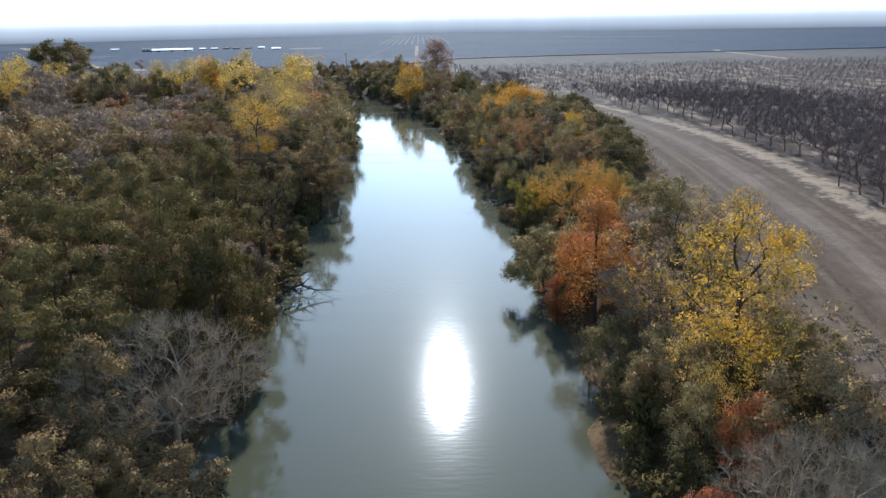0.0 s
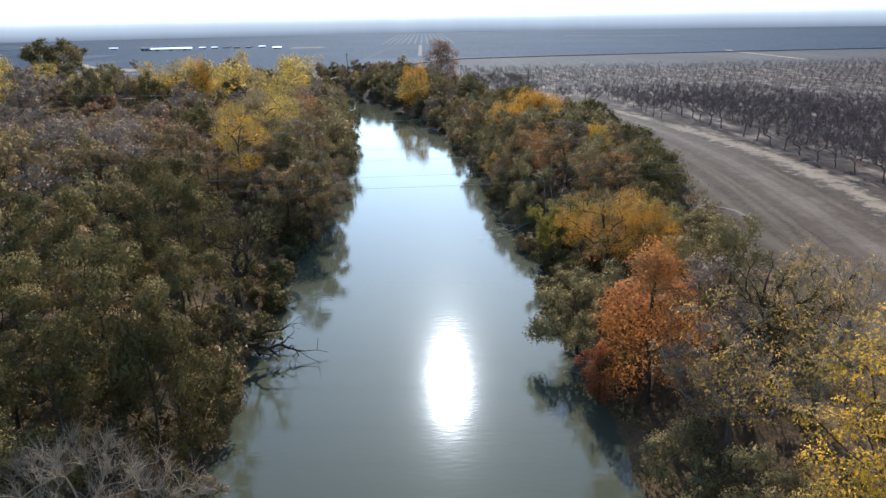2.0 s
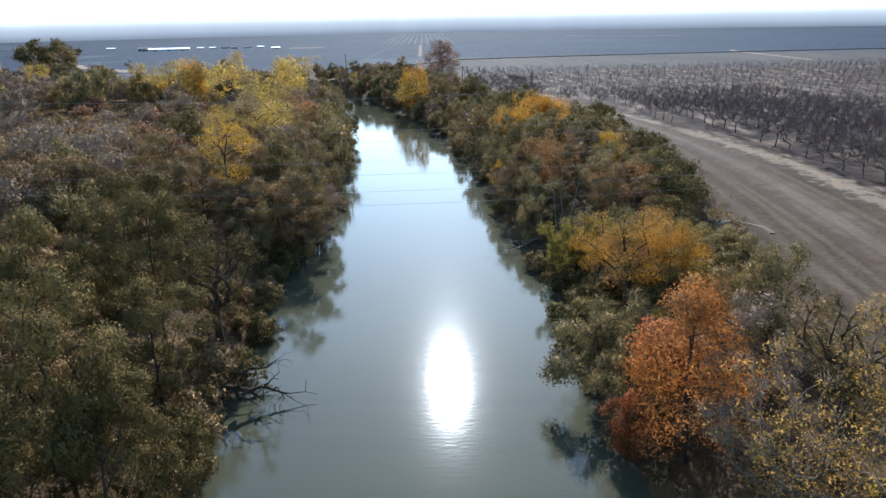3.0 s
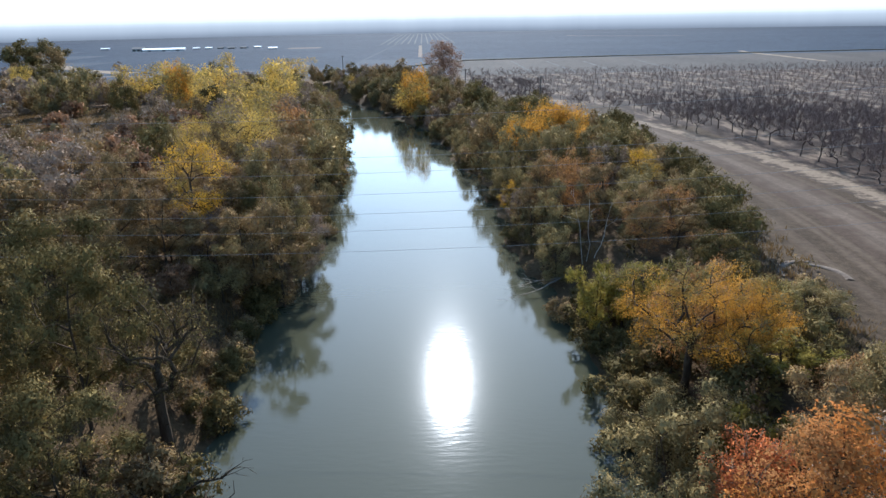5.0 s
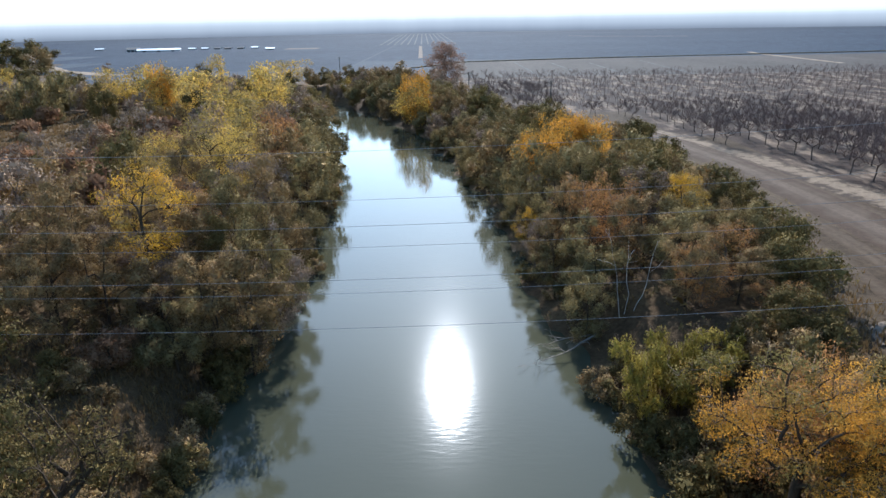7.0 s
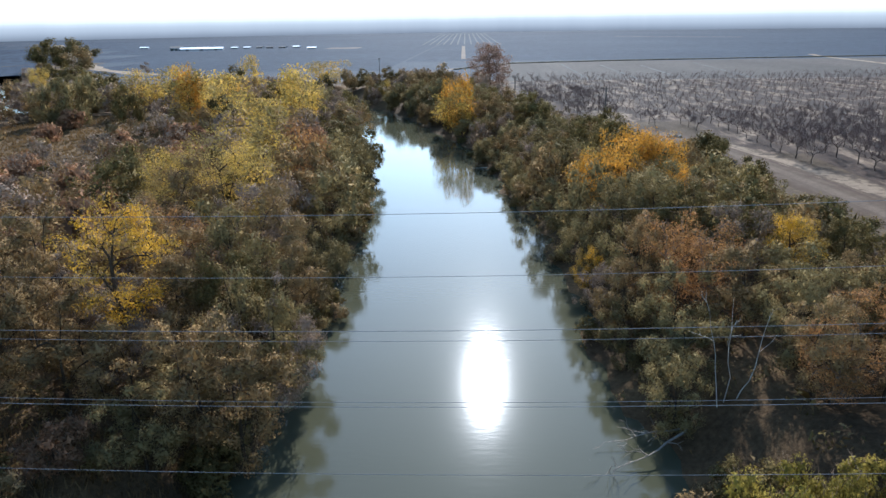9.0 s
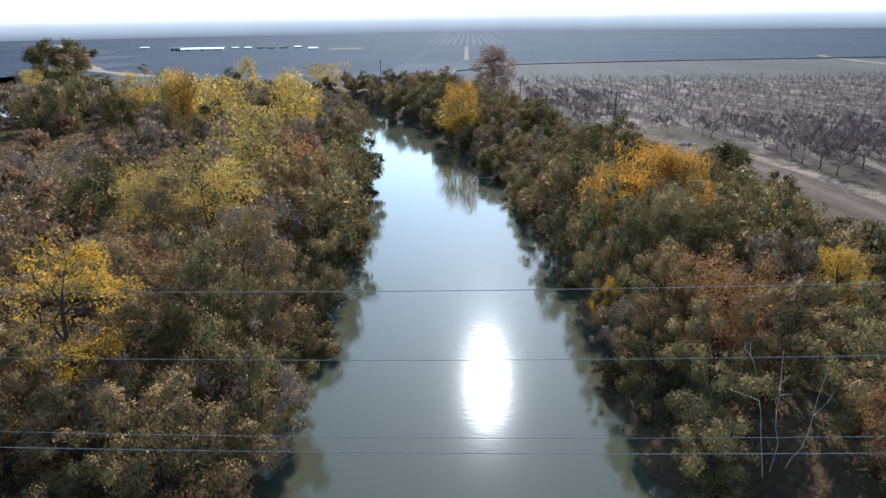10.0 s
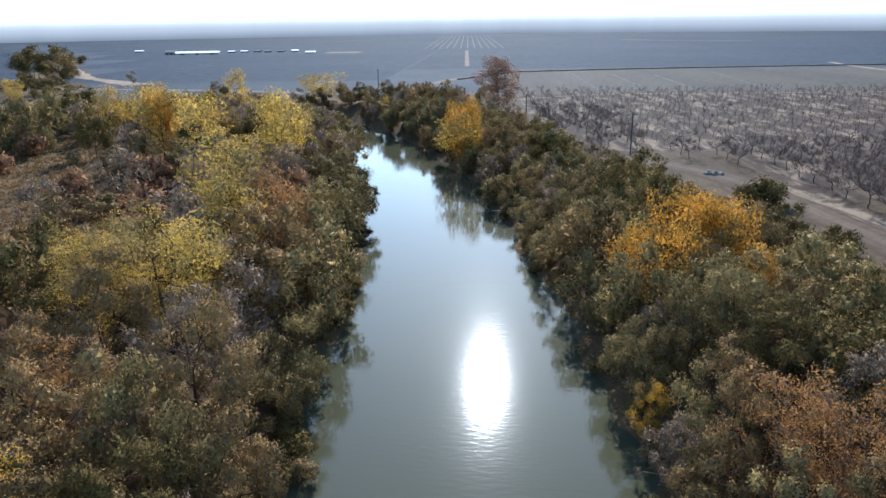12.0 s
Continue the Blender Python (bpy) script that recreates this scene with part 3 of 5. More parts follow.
# kind: height, crown base, spread, clumps, shape, leaves, leaf size, clump size, bark, leaf, options, label
KINDS = {
    "oak_tree": (13, 1.8, 6.0, 50, "dome", 17500, 0.15, 1.15, M_BARK, "oak", {}, "broad oak tree with dense dark olive leaves", "oak tree"),
    "willow_tree": (9.5, 0.4, 4.4, 38, "dome", 11500, 0.145, 1.0, M_BARK, "willow", {"droop": 0.6}, "rounded willow tree with dull grey-green leaves", "willow tree"),
    "cottonwood_tree": (15, 5.4, 4.8, 84, "dome", 9500, 0.15, 0.9, M_BARK, "cottonwood", {"fork": 0.4, "twigs": 4, "inner": 0.0}, "tall cottonwood tree with thin bright yellow autumn leaves", "cottonwood tree"),
    "pale_cottonwood_tree": (15, 2.0, 5.2, 60, "dome", 11000, 0.17, 1.3, M_BARK, "pale", {"fork": 0.5, "twigs": 3, "inner": 0.0}, "tall cottonwood tree with dull yellow-green leaves", "cottonwood tree"),
    "sycamore_tree": (14, 1.0, 4.2, 66, "cone", 15000, 0.15, 1.2, M_BARK, "sycamore", {"fork": 0.7, "inner": 0.02}, "upright tree with dense rust-orange autumn leaves", "sycamore tree"),
    "golden_tree": (10, 3.0, 5.0, 60, "dome", 17000, 0.125, 1.15, M_BARK, "golden", {"fork": 0.2, "twigs": 2, "inner": 0.01}, "rounded willow tree with golden autumn leaves", "willow tree"),
    "golden_willow_tree": (11, 4.2, 5.9, 120, "dome", 30000, 0.105, 0.95, M_BARK, "golden", {"fork": 0.0, "twigs": 2, "inner": 0.0, "trunk_r": 0.34, "twist": 0.05}, "spreading old willow with a golden umbrella crown and dark limbs", "willow tree"),
    "brown_tree": (10.5, 0.8, 4.6, 38, "dome", 10500, 0.14, 1.0, M_BARK, "brown", {"twigs": 2}, "tree with thinning brown and olive leaves", "tree"),
    "faded_tree": (10.5, 0.8, 4.6, 42, "dome", 8000, 0.13, 0.95, M_DULL_BARK, "mauve", {"twigs": 4}, "half-bare tree with faded grey-brown leaves", "tree"),
    "russet_tree": (6, 0.4, 4.0, 46, "shrub", 3800, 0.23, 1.0, M_BARK, "russet", {"twigs": 3}, "low spreading tree with russet leaves", "tree"),
    "red_tree": (6.5, 0.6, 2.6, 46, "dome", 6000, 0.14, 0.8, M_BARK, "crimson", {"twigs": 3, "inner": 0.02}, "small tree with thin red-brown autumn leaves", "tree"),
    "half_bare_tree": (12, 2.2, 4.6, 84, "vase", 3600, 0.17, 0.9, M_DULL_BARK, "amber", {"twigs": 6, "inner": 0.0, "fork": 0.25}, "half-bare tree with thin amber and brown leaves", "tree"),
    "lime_shrub": (5.5, 0.3, 3.2, 50, "vase", 8000, 0.15, 0.7, M_BARK, "lime", {"twigs": 3, "twig_len": 0.8}, "bushy shrub with yellow-green leaves", "shrub"),
    "rusty_tree": (11, 0.8, 4.2, 52, "dome", 8500, 0.135, 1.15, M_DULL_BARK, "rusty", {"twigs": 3, "inner": 0.02}, "tree with thin rust-brown autumn leaves", "tree"),
    "tall_reddish_tree": (18, 0.8, 5.6, 120, "dome", 12000, 0.32, 1.6, M_BARK, "red", {"twigs": 4, "inner": 0.0, "fork": 0.5}, "tall half-bare tree with reddish-brown leaves", "tree"),
    "bare_tree": (9, 2.0, 4.8, 360, "dome", 0, 0.3, 0.9, M_ASH_BARK, "mauve", {"twigs": 8, "twig_len": 0.95, "twig_r": 0.013, "fork": 0.0, "fan": 0.6, "twist": 0.04, "trunk_r": 0.24, "twig_mat": M_ASH_BARK}, "bare grey tree with a dome of fine radiating twigs", "bare tree"),
    "gnarled_tree": (11, 3.4, 5.0, 90, "vase", 5200, 0.13, 0.75, M_BARK, "oak", {"inner": 0.0, "trunk_r": 0.42, "twigs": 5, "twig_len": 0.9, "fork": 0.06, "twist": 0.06, "twig_mat": M_BARK}, "gnarled half-bare tree with many curving limbs", "tree"),
    "dark_bush": (6.0, 0.2, 4.0, 44, "dome", 8600, 0.19, 1.25, M_BARK, "oak", {}, "rounded dark olive bush at the edge of bare ground", "bush"),
    "shrub": (4.0, 0.1, 2.6, 20, "shrub", 1500, 0.24, 0.9, M_BARK, "oak", {}, "low dark green shrub on the bank", "shrub"),
    "brown_shrub": (3.2, 0.1, 2.5, 20, "shrub", 1200, 0.23, 0.85, M_BARK, "brown", {"twigs": 2}, "low brown shrub with dry leaves", "shrub"),
}
PROTO, FAR_PROTO, FARTHEST = {}, {}, {}
for ki, (key, (tall, base, spread, clumps, shape, count, size, clump, bark, leaf, opts, label, cat)) in enumerate(KINDS.items()):
    PROTO[key] = [tree_meshes(key, 100 * ki + v, tall * (1 + 0.06 * (v - 1)), base, spread * (1 + 0.05 * (1 - v)), clumps, shape, count, size, clump, bark, LEAF[leaf], **opts) for v in range(3)]
    slim = {k: (min(1, w) if k == "twigs" else w) for k, w in opts.items()}
    FAR_PROTO[key] = [tree_meshes(key, 100 * ki + 50 + v, tall * (1 + 0.06 * (v - 1)), base * 0.7, spread, max(14, int(clumps * 0.7)), shape, int(count * 0.24), size * 2.2, clump * 1.35, bark, LEAF[leaf], steps=(0.5, 1.0), sides=4, **slim) for v in range(2)]
    FARTHEST[key] = [tree_meshes(key, 100 * ki + 70 + v, tall * (1 + 0.06 * (v - 1)), base * 0.35, spread, max(14, clumps // 2), shape, int(count * 0.19), size * 3.0, clump * 1.75, bark, LEAF[leaf], steps=(0.5, 1.0), sides=3, **slim) for v in range(2)]

tree_rng = random.Random(7)
PLACED = []


def plant(key, x, y, tall=None, spread=None, label="", turn=None):
    """One tree of a kind with its foot at (x, y), to a height and crown radius."""
    data = KINDS[key]
    wood, crown = tree_rng.choice((PROTO if key == "tall_reddish_tree" else FARTHEST if y > 225 or x < -85 else FAR_PROTO if y > 160 or x < -44 or (x > 20 and y > 142) else PROTO)[key])
    sz = (1.07 if y < 160 else 1.13 if y < 225 else 1.2) * (tall or data[0] * tree_rng.uniform(0.85, 1.15)) / data[0]
    sx = (spread / data[2]) if spread else sz * tree_rng.uniform(0.9, 1.1)
    foot = new(key)
    foot.matrix_world = pose(x, y, ground_z(x, y), 0, 0, tree_rng.uniform(0, 360) if turn is None else turn) @ Matrix.Diagonal((sx, sx, sz, 1))
    part("trunk", wood, foot)
    part("crown", crown, foot)
    PLACED.append((x, y, data[2] * sx))
    return tagged(foot, label or data[11], data[12], "riverside " + data[12].split()[-1] + "s")


# trees that stand out, each at its own place: x, y, height, crown radius
STANDING = {
    "oak_tree": [(-24, 74, 11.2, 4.8), (-20, 60.5, 11.3, 4.4), (-203.5, 416.6, 8.2, 8.0), (-153.7, 349.7, 8.7, 7.7), (-57.5, 368, 5.0, 3.7), (-33.3, 71.5, 13.1, 5.2), (-36.5, 80.5, 13.1, 5.6), (-28, 85.5, 14.4, 5.2), (-36.8, 66, 11.5, 5), (-24, 53.5, 12, 4.6), (-20, 56.6, 14.5, 4.4), (-24.4, 61.5, 14.5, 5.6), (-31.5, 53, 10.4, 4.8), (-43.5, 73, 10.8, 5.4),
        (-25.2, 127, 11.3, 4.6), (-138, 309.5, 15.3, 7.4), (-101, 263, 12.6, 4.6), (17.4, 147.4, 9.1, 4.4), (36.4, 158.6, 5.2, 4.6), (22.8, 42, 6.5, 3.4), (-33, 92, 13.5, 6), (-25.5, 47, 9, 5), (-29, 217, 10, 5.5),
        (-46, 80, 12, 6), (-33.5, 215, 8.6, 5), ],
    "brown_tree": [(-20.6, 115, 12.8, 4.6), (-24, 116.6, 10.4, 4), (-29.4, 117.4, 8.2, 4), (-22.5, 33, 7.2, 3.4), (-31, 30, 5, 3.6), (19.2, 118.6, 7.8, 3.2), (-122.3, 316.8, 9.1, 4.7), (-75.7, 228.7, 7.5, 3.8), (-31.5, 334, 8.8, 4.5), (-42, 62, 9.7, 5), (-22.6, 40.8, 9, 3.4), (-19.4, 38.4, 6, 3.2), (-41, 88, 9.6, 5), (-40, 119, 12.4, 4.8), (-33.8, 116.6, 10.2, 4.2), (-29.4, 127, 10, 4.6),
        (-21.4, 133.2, 10.7, 4), (-38.6, 124.5, 9.3, 4.4), (-44, 133, 12, 5), (-33, 133.2, 10.6, 4.4), (-26, 141, 13, 5), (-43.4, 145.6, 7.8, 4.6), (-37.2, 149, 12.8, 4.8), (-55, 125.5, 9.8, 5), (-50, 137, 9.1, 5),
        (-31, 166.5, 9.6, 4.8), (-55, 158, 8.9, 5), (-63.6, 189, 8.5, 6), (9.4, 135.8, 9, 3.2), (18.2, 129.6, 8.5, 4), (11.2, 138, 10.6, 2.6), (6.8, 181, 11.5, 4), (26.8, 144.4, 8.2, 4),
        (24, 118.4, 5.6, 3.2), (15.2, 44, 8.1, 3), (-31, 41, 7, 4.2), (27, 157, 8.2, 4.4)],
    "faded_tree": [(-31, 121, 9.7, 4.4), (-20.6, 123.8, 12.7, 4), (-31.4, 139.6, 11.3, 5), (-29.8, 148, 11.2, 5), (-95, 179, 6.9, 6),
        (7.9, 140.8, 7.6, 2.8), (25.5, 38.5, 6, 3.4), (-42, 138, 9.5, 5), (20, 139, 9.5, 4)],
    "gnarled_tree": [(-23.2, 86.8, 11.7, 5.4), (22, 62, 10, 4.4)],
    "cottonwood_tree": [(-31.6, 121.8, 14.4, 5), (7.2, 146, 7.5, 1.7), (25.4, 138.4, 8.2, 1.9), (18.6, 43.4, 15.3, 5.0), (24, 136, 9.4, 2.6)],
    "willow_tree": [(-130.6, 274.4, 12.6, 4.6), (-122.2, 277.8, 14.1, 4.8), (-128.6, 279.7, 12.8, 4.8), (-24, 312, 6.6, 4.5), (-33, 330, 4.2, 4.1), (-22.4, 122, 12.5, 3.8), (-27, 133.4, 13, 4.6), (-20.6, 131, 6.5, 3), (-23.6, 155.4, 9.4, 4), (-23.4, 148.6, 8.3, 3.6), (-25.4, 167.5, 12.6, 5), (-29.8, 189.6, 12.5, 4.6), (-26, 178.6, 11.9, 4.6), (-33.4, 224, 10, 6),
        (-29.6, 209, 9.6, 5), (8, 152, 8.9, 3.2), (23.8, 131, 8.3, 4.2), (11.6, 153, 10.6, 3.8), (15.2, 154.4, 9.4, 4.4), (21.4, 148.8, 8.7, 4.4), (10.6, 142, 11, 3.4), (9.4, 163, 11.5, 4), (11, 77.6, 9.1, 4.4),
        (14.6, 82.6, 7.9, 3.6), (15, 49.4, 7.3, 3.2), (15.6, 38.8, 6.9, 2.6), (12.4, 87.4, 5.4, 3.4), (28, 96, 4, 3), (9, 131.5, 7, 3), (19, 158, 9.6, 4.8), (12, 125, 7.5, 3.4), (27, 166, 7.5, 4.2)],
    "rusty_tree": [(-35.4, 139, 10.7, 4.4), (-32.6, 186.4, 10.8, 4.2), (12.9, 136.8, 11.2, 4), (16, 134.8, 10.1, 3.8), (20.6, 118.4, 6.6, 3), (26.6, 115.4, 3.9, 2.4), (17.6, 93.6, 11.1, 3.2), (25, 124, 6.5, 3.4), (19, 39, 4, 2.4),
        (21.5, 97, 5.4, 3), (24.5, 81, 4.6, 2.8)],
    "russet_tree": [(-48, 147, 10.4, 5.4), (-62, 169.5, 8.3, 5.6), (-73, 230, 7.4, 5), (-36, 204, 9, 4.6), (-58, 197, 6.5, 5), (-62, 206, 6.5, 4.6), (-54, 186, 6, 4.8), ],
    "pale_cottonwood_tree": [(-83.4, 262, 16, 7), (17, 42.2, 10, 2.6), (-12, 266, 13, 6.2), (-42, 346, 7.0, 4.0), (-71, 377, 10.6, 8.4), (-41.4, 157, 13.9, 4.8), (-36, 164, 13.2, 4.6), (-42.6, 190, 17.1, 7), (-48.5, 208, 15.8, 7.4), (-38.6, 182.5, 13.7, 4.8), (-67.6, 247.4, 16, 6.2), (-46.8, 235, 17.5, 5.4), (-52.3, 250, 16.5, 4.6),
        (-49.5, 255, 14.2, 4), (-105.2, 300, 15, 7), (-112, 330, 12.6, 6), (-88.8, 330, 17, 5), (-89, 302, 12.6, 6.5), ],
    "golden_tree": [(-84, 263, 17, 4), (21.2, 89, 6.6, 3.2), (12.8, 168, 11.4, 4.8), (16.5, 175.5, 12, 5.2), (21, 174, 10.6, 4.4), (-11.6, 265.4, 15, 4.6), (22, 165, 8, 3)],
    "golden_willow_tree": [(16.2, 90.4, 10.8, 6.0)],
    "dark_bush": [(30, 119.6, 5.6, 4), (31, 129, 7.6, 4.6), (33, 150, 7.4, 4.4), (34.5, 182, 5, 3.6), (36, 208, 5.5, 3.8), (39.5, 212, 4, 3), (26, 111, 4.6, 3), (-66, 202, 5.5, 4)],
    "lime_shrub": [(12.2, 105.4, 7.6, 2.6), (15, 106, 7.4, 2.6), (18, 106.8, 5.6, 2.6), (22.4, 88, 2.7, 3.6), (18, 80.5, 5.2, 3.4)],
    "red_tree": [(14.8, 74.4, 7.3, 2.8), (17.2, 36.5, 6.4, 1.9), (14.4, 32.6, 5.4, 1.8), (11.3, 68.6, 5.8, 1.8)],
    "half_bare_tree": [(22.6, 57.4, 11.1, 4.6), (17.2, 57, 12.1, 4.8), (22.4, 50, 5.5, 3.6)],
    "bare_tree": [(16.8, 28, 9.6, 4.4), (22.5, 30, 6.4, 4.2), (-19.8, 45.4, 11.2, 6.2)],
    "sycamore_tree": [(14.6, 66.6, 14.3, 4.9)],
    "brown_shrub": [(-21.4, 78.6, 3.6, 2.6), (-21, 74, 3.5, 2.8), (-20.4, 70.6, 3, 2.6), (-19.2, 64.5, 3, 2.4), (-22.5, 81.5, 3, 2.6), (-28, 78, 3, 2.8), (-31, 75, 3.4, 3), (-26, 80.5, 2.6, 2.4), (-25.5, 76, 2.8, 2.6), (-20.5, 41, 2.6, 2.4), (-17, 42, 2.4, 2.2), (-23, 42.5, 2.8, 2.6), (-19, 38, 2.6, 2.4), (24.5, 37, 3, 2.4),
        (22.5, 41.5, 3, 2.4)],
    "shrub": [(13.2, 47, 2.6, 1.9), (13, 44, 2.8, 2), (12.8, 41, 2.4, 1.8), (13.4, 50.5, 2.6, 1.8), (19.6, 47, 4.6, 3), (23, 45.5, 4.6, 3), (16.5, 41, 3.6, 2.4), (24.6, 41, 3.6, 2.6), (13.6, 37.5, 3.6, 2.4), (21, 40.5, 3.4, 2.6), (14.5, 46.5, 4.4, 2.8), (13, 90, 4, 2.8), (11.5, 93.5, 3.6, 2.6),
        (19, 86.5, 4.5, 3), (14.5, 86, 4.5, 3), (20, 93.5, 4, 2.8), (25, 89, 3.6, 2.6), (17, 80, 5, 3.4), (10.4, 86, 3, 2.2), (16.5, 94.5, 4, 2.6), (26.5, 84, 3.4, 2.4)],
}
for kind_name, rows in STANDING.items():
    for row in rows:
        plant(kind_name, *row)
        if kind_name == "gnarled_tree":
            PLACED.append((row[0] + 3, row[1] - 2, row[3] * 1.3))
            PLACED.append((row[0] + 1, row[1] - 9, row[3]))
        if kind_name == "bare_tree":
            # open ground round these
            PLACED.append((row[0], row[1] - 4, row[3] * 1.5))
PLACED.append((14.5, 118.5, 6.0))
PLACED.append((8.5, 118.5, 3.5))


def free(x, y, r, close):
    return all((x - a) ** 2 + (y - b) ** 2 > (close * (r + c)) ** 2 for a, b, c in PLACED)


def belt(count, x0, x1, y0, y1, test, kinds, seed, small=1.0, close=0.55):
    """Fill a stretch of land with trees of several kinds, not too close."""
    rng = random.Random(seed)
    names, weights = zip(*kinds)
    made = 0
    for _ in range(count * 14):
        if made >= count:
            break
        x, y = rng.uniform(x0, x1), rng.uniform(y0, y1)
        d, side = bank(np.array([x]), np.array([y]))
        if abs(x + 5) > 0.66 * (y + 30) + 14 or not test(x, y, float(d[0]), float(side[0])):
            continue
        key = rng.choices(names, weights)[0]
        k = small * rng.uniform(0.8, 1.2)
        if float(side[0]) > 0 and 120 < y < 300:
            # lower growth towards the field
            k *= min(1.0, max(0.42, 0.3 + 0.065 * (east_edge(y) - x)))
            if y > 190:
                k *= 0.72 if y < 215 else 0.66 if y < 240 else 0.74
        elif float(side[0]) < 0 and y < 46:
            k *= 0.6
        if not free(x, y, KINDS[key][2] * k, close):
            continue
        made += 1
        if abs(x) > 0.6 * y + 16:
            PLACED.append((x, y, KINDS[key][2] * k))
            continue
        plant(key, x, y, KINDS[key][0] * k, KINDS[key][2] * k * rng.uniform(0.9, 1.1))


def gap_to_bend(x, y):
    """An open reach between the woods through which the far bend shows."""
    return (y > 470 and abs(x + 4 + 0.667 * (y - 76)) < 9) or (y > 330 and abs(x + 4 + 0.535 * (y - 76)) < 14 + 0.04 * (y - 330))


def wire_gap(y):
    return 91 < y < 112


def east_edge(y):
    """How far the eastern belt of trees reaches."""
    return float(np.interp(y, [20, 60, 90, 120, 146, 176, 200, 241, 262], [24, 26, 29, 33, 37.5, 37, 33, 25, 13]))


LEFT_NEAR = [("oak_tree", 5), ("brown_tree", 4), ("faded_tree", 1.6), ("gnarled_tree", 0.6)]
LEFT_MID = [("brown_tree", 5), ("faded_tree", 4), ("oak_tree", 1.2), ("willow_tree", 1.2), ("pale_cottonwood_tree", 0.8), ("rusty_tree", 0.6), ("russet_tree", 0.6)]
LEFT_LOW = [("russet_tree", 4), ("brown_shrub", 3), ("faded_tree", 1), ("shrub", 2)]
LEFT_FAR = [("faded_tree", 5), ("brown_tree", 3), ("pale_cottonwood_tree", 0.4), ("oak_tree", 0.7), ("willow_tree", 1.6)]
RIGHT_NEAR = [("willow_tree", 4), ("oak_tree", 2), ("brown_tree", 3), ("faded_tree", 1)]
RIGHT_FAR = [("willow_tree", 6), ("faded_tree", 1.5), ("oak_tree", 1), ("brown_tree", 1.5)]
# the water's edge first, hanging down to it
belt(38, -32, -14, 25, 235, lambda x, y, d, s: s < 0 and 2.6 < d < 5.5 and not wire_gap(y), [("willow_tree", 1.6), ("shrub", 0.6), ("brown_tree", 3), ("oak_tree", 1.2)], 21, 0.98, 0.42)
belt(40, -25, 16, 25, 262, lambda x, y, d, s: s > 0 and (1.8 if y > 66 else 3.2) < d < 5 and not wire_gap(y), [("willow_tree", 4), ("shrub", 1), ("brown_tree", 1.4)], 22, 0.86, 0.42)
belt(64, -36, -14, 25, 240, lambda x, y, d, s: s < 0 and 0.4 < d < 2.6 and not wire_gap(y), [("shrub", 3), ("brown_shrub", 2)], 24, 0.66, 0.24)
belt(30, -30, 16, 25, 262, lambda x, y, d, s: s > 0 and (0.4 if y > 66 else 1.4) < d < 2.6 and not wire_gap(y), [("shrub", 3), ("brown_shrub", 2)], 25, 0.62, 0.26)
belt(62, -75, -17, 15, 92, lambda x, y, d, s: s < 0 and 1.5 < d < 60, LEFT_NEAR, 3)
belt(16, -60, -22, 113, 129, lambda x, y, d, s: s < 0 and d > 1.5, [("brown_tree", 2), ("faded_tree", 2), ("willow_tree", 1)], 26, 0.9, 0.42)
belt(85, -110, -19, 115, 235, lambda x, y, d, s: s < 0 and 1.5 < d < 95 and (x > -50 or y < 160), LEFT_MID, 5)
belt(46, -132, -62, 132, 222, lambda x, y, d, s: s < 0 and d > 30 and not meadow(x, y, 3), [("faded_tree", 5), ("russet_tree", 2), ("brown_tree", 1.6), ("pale_cottonwood_tree", 0.3)], 35, 0.8, 0.42)
belt(26, -185, -118, 232, 292, lambda x, y, d, s: s < 0 and d > 4 and not meadow(x, y, 2), [("willow_tree", 2), ("pale_cottonwood_tree", 0.7), ("faded_tree", 2.4)], 36, 1.1, 0.45)
belt(30, -110, -48, 160, 245, lambda x, y, d, s: s < 0 and 1.5 < d < 95 and not meadow(x, y), LEFT_LOW, 15, 0.9)
belt(100, -200, -25, 225, 345, lambda x, y, d, s: s < 0 and 1.5 < d < 150 and not meadow(x, y) and (x > -92 or y > 300), LEFT_FAR, 6, 0.8, 0.5)
belt(70, -235, -112, 235, 335, lambda x, y, d, s: s < 0 and 2 < d and not meadow(x, y) and not gap_to_bend(x, y), LEFT_FAR, 16, 0.8, 0.5)
belt(24, -340, -190, 335, 480, lambda x, y, d, s: 2 < d < 200 and not gap_to_bend(x, y), LEFT_FAR, 17, 0.6, 0.52)
belt(34, -10, 30, 25, 92, lambda x, y, d, s: s > 0 and 1.0 < d and x < east_edge(y) - 3, RIGHT_NEAR, 4, 0.8)
belt(95, -10, 45, 118, 215, lambda x, y, d, s: s > 0 and 1.5 < d and x < east_edge(y) - 2.5, RIGHT_NEAR, 7, 0.88, 0.5)
belt(80, -60, 40, 205, 330, lambda x, y, d, s: s > 0 and 1.0 < d < 30 - max(0, y - 230) * 0.14 and x < east_edge(y) - 1, RIGHT_FAR, 9, 0.88, 0.5)
belt(80, -120, -8, 316, 376, lambda x, y, d, s: 1.0 < d < 40, LEFT_FAR, 10, 0.62, 0.36)
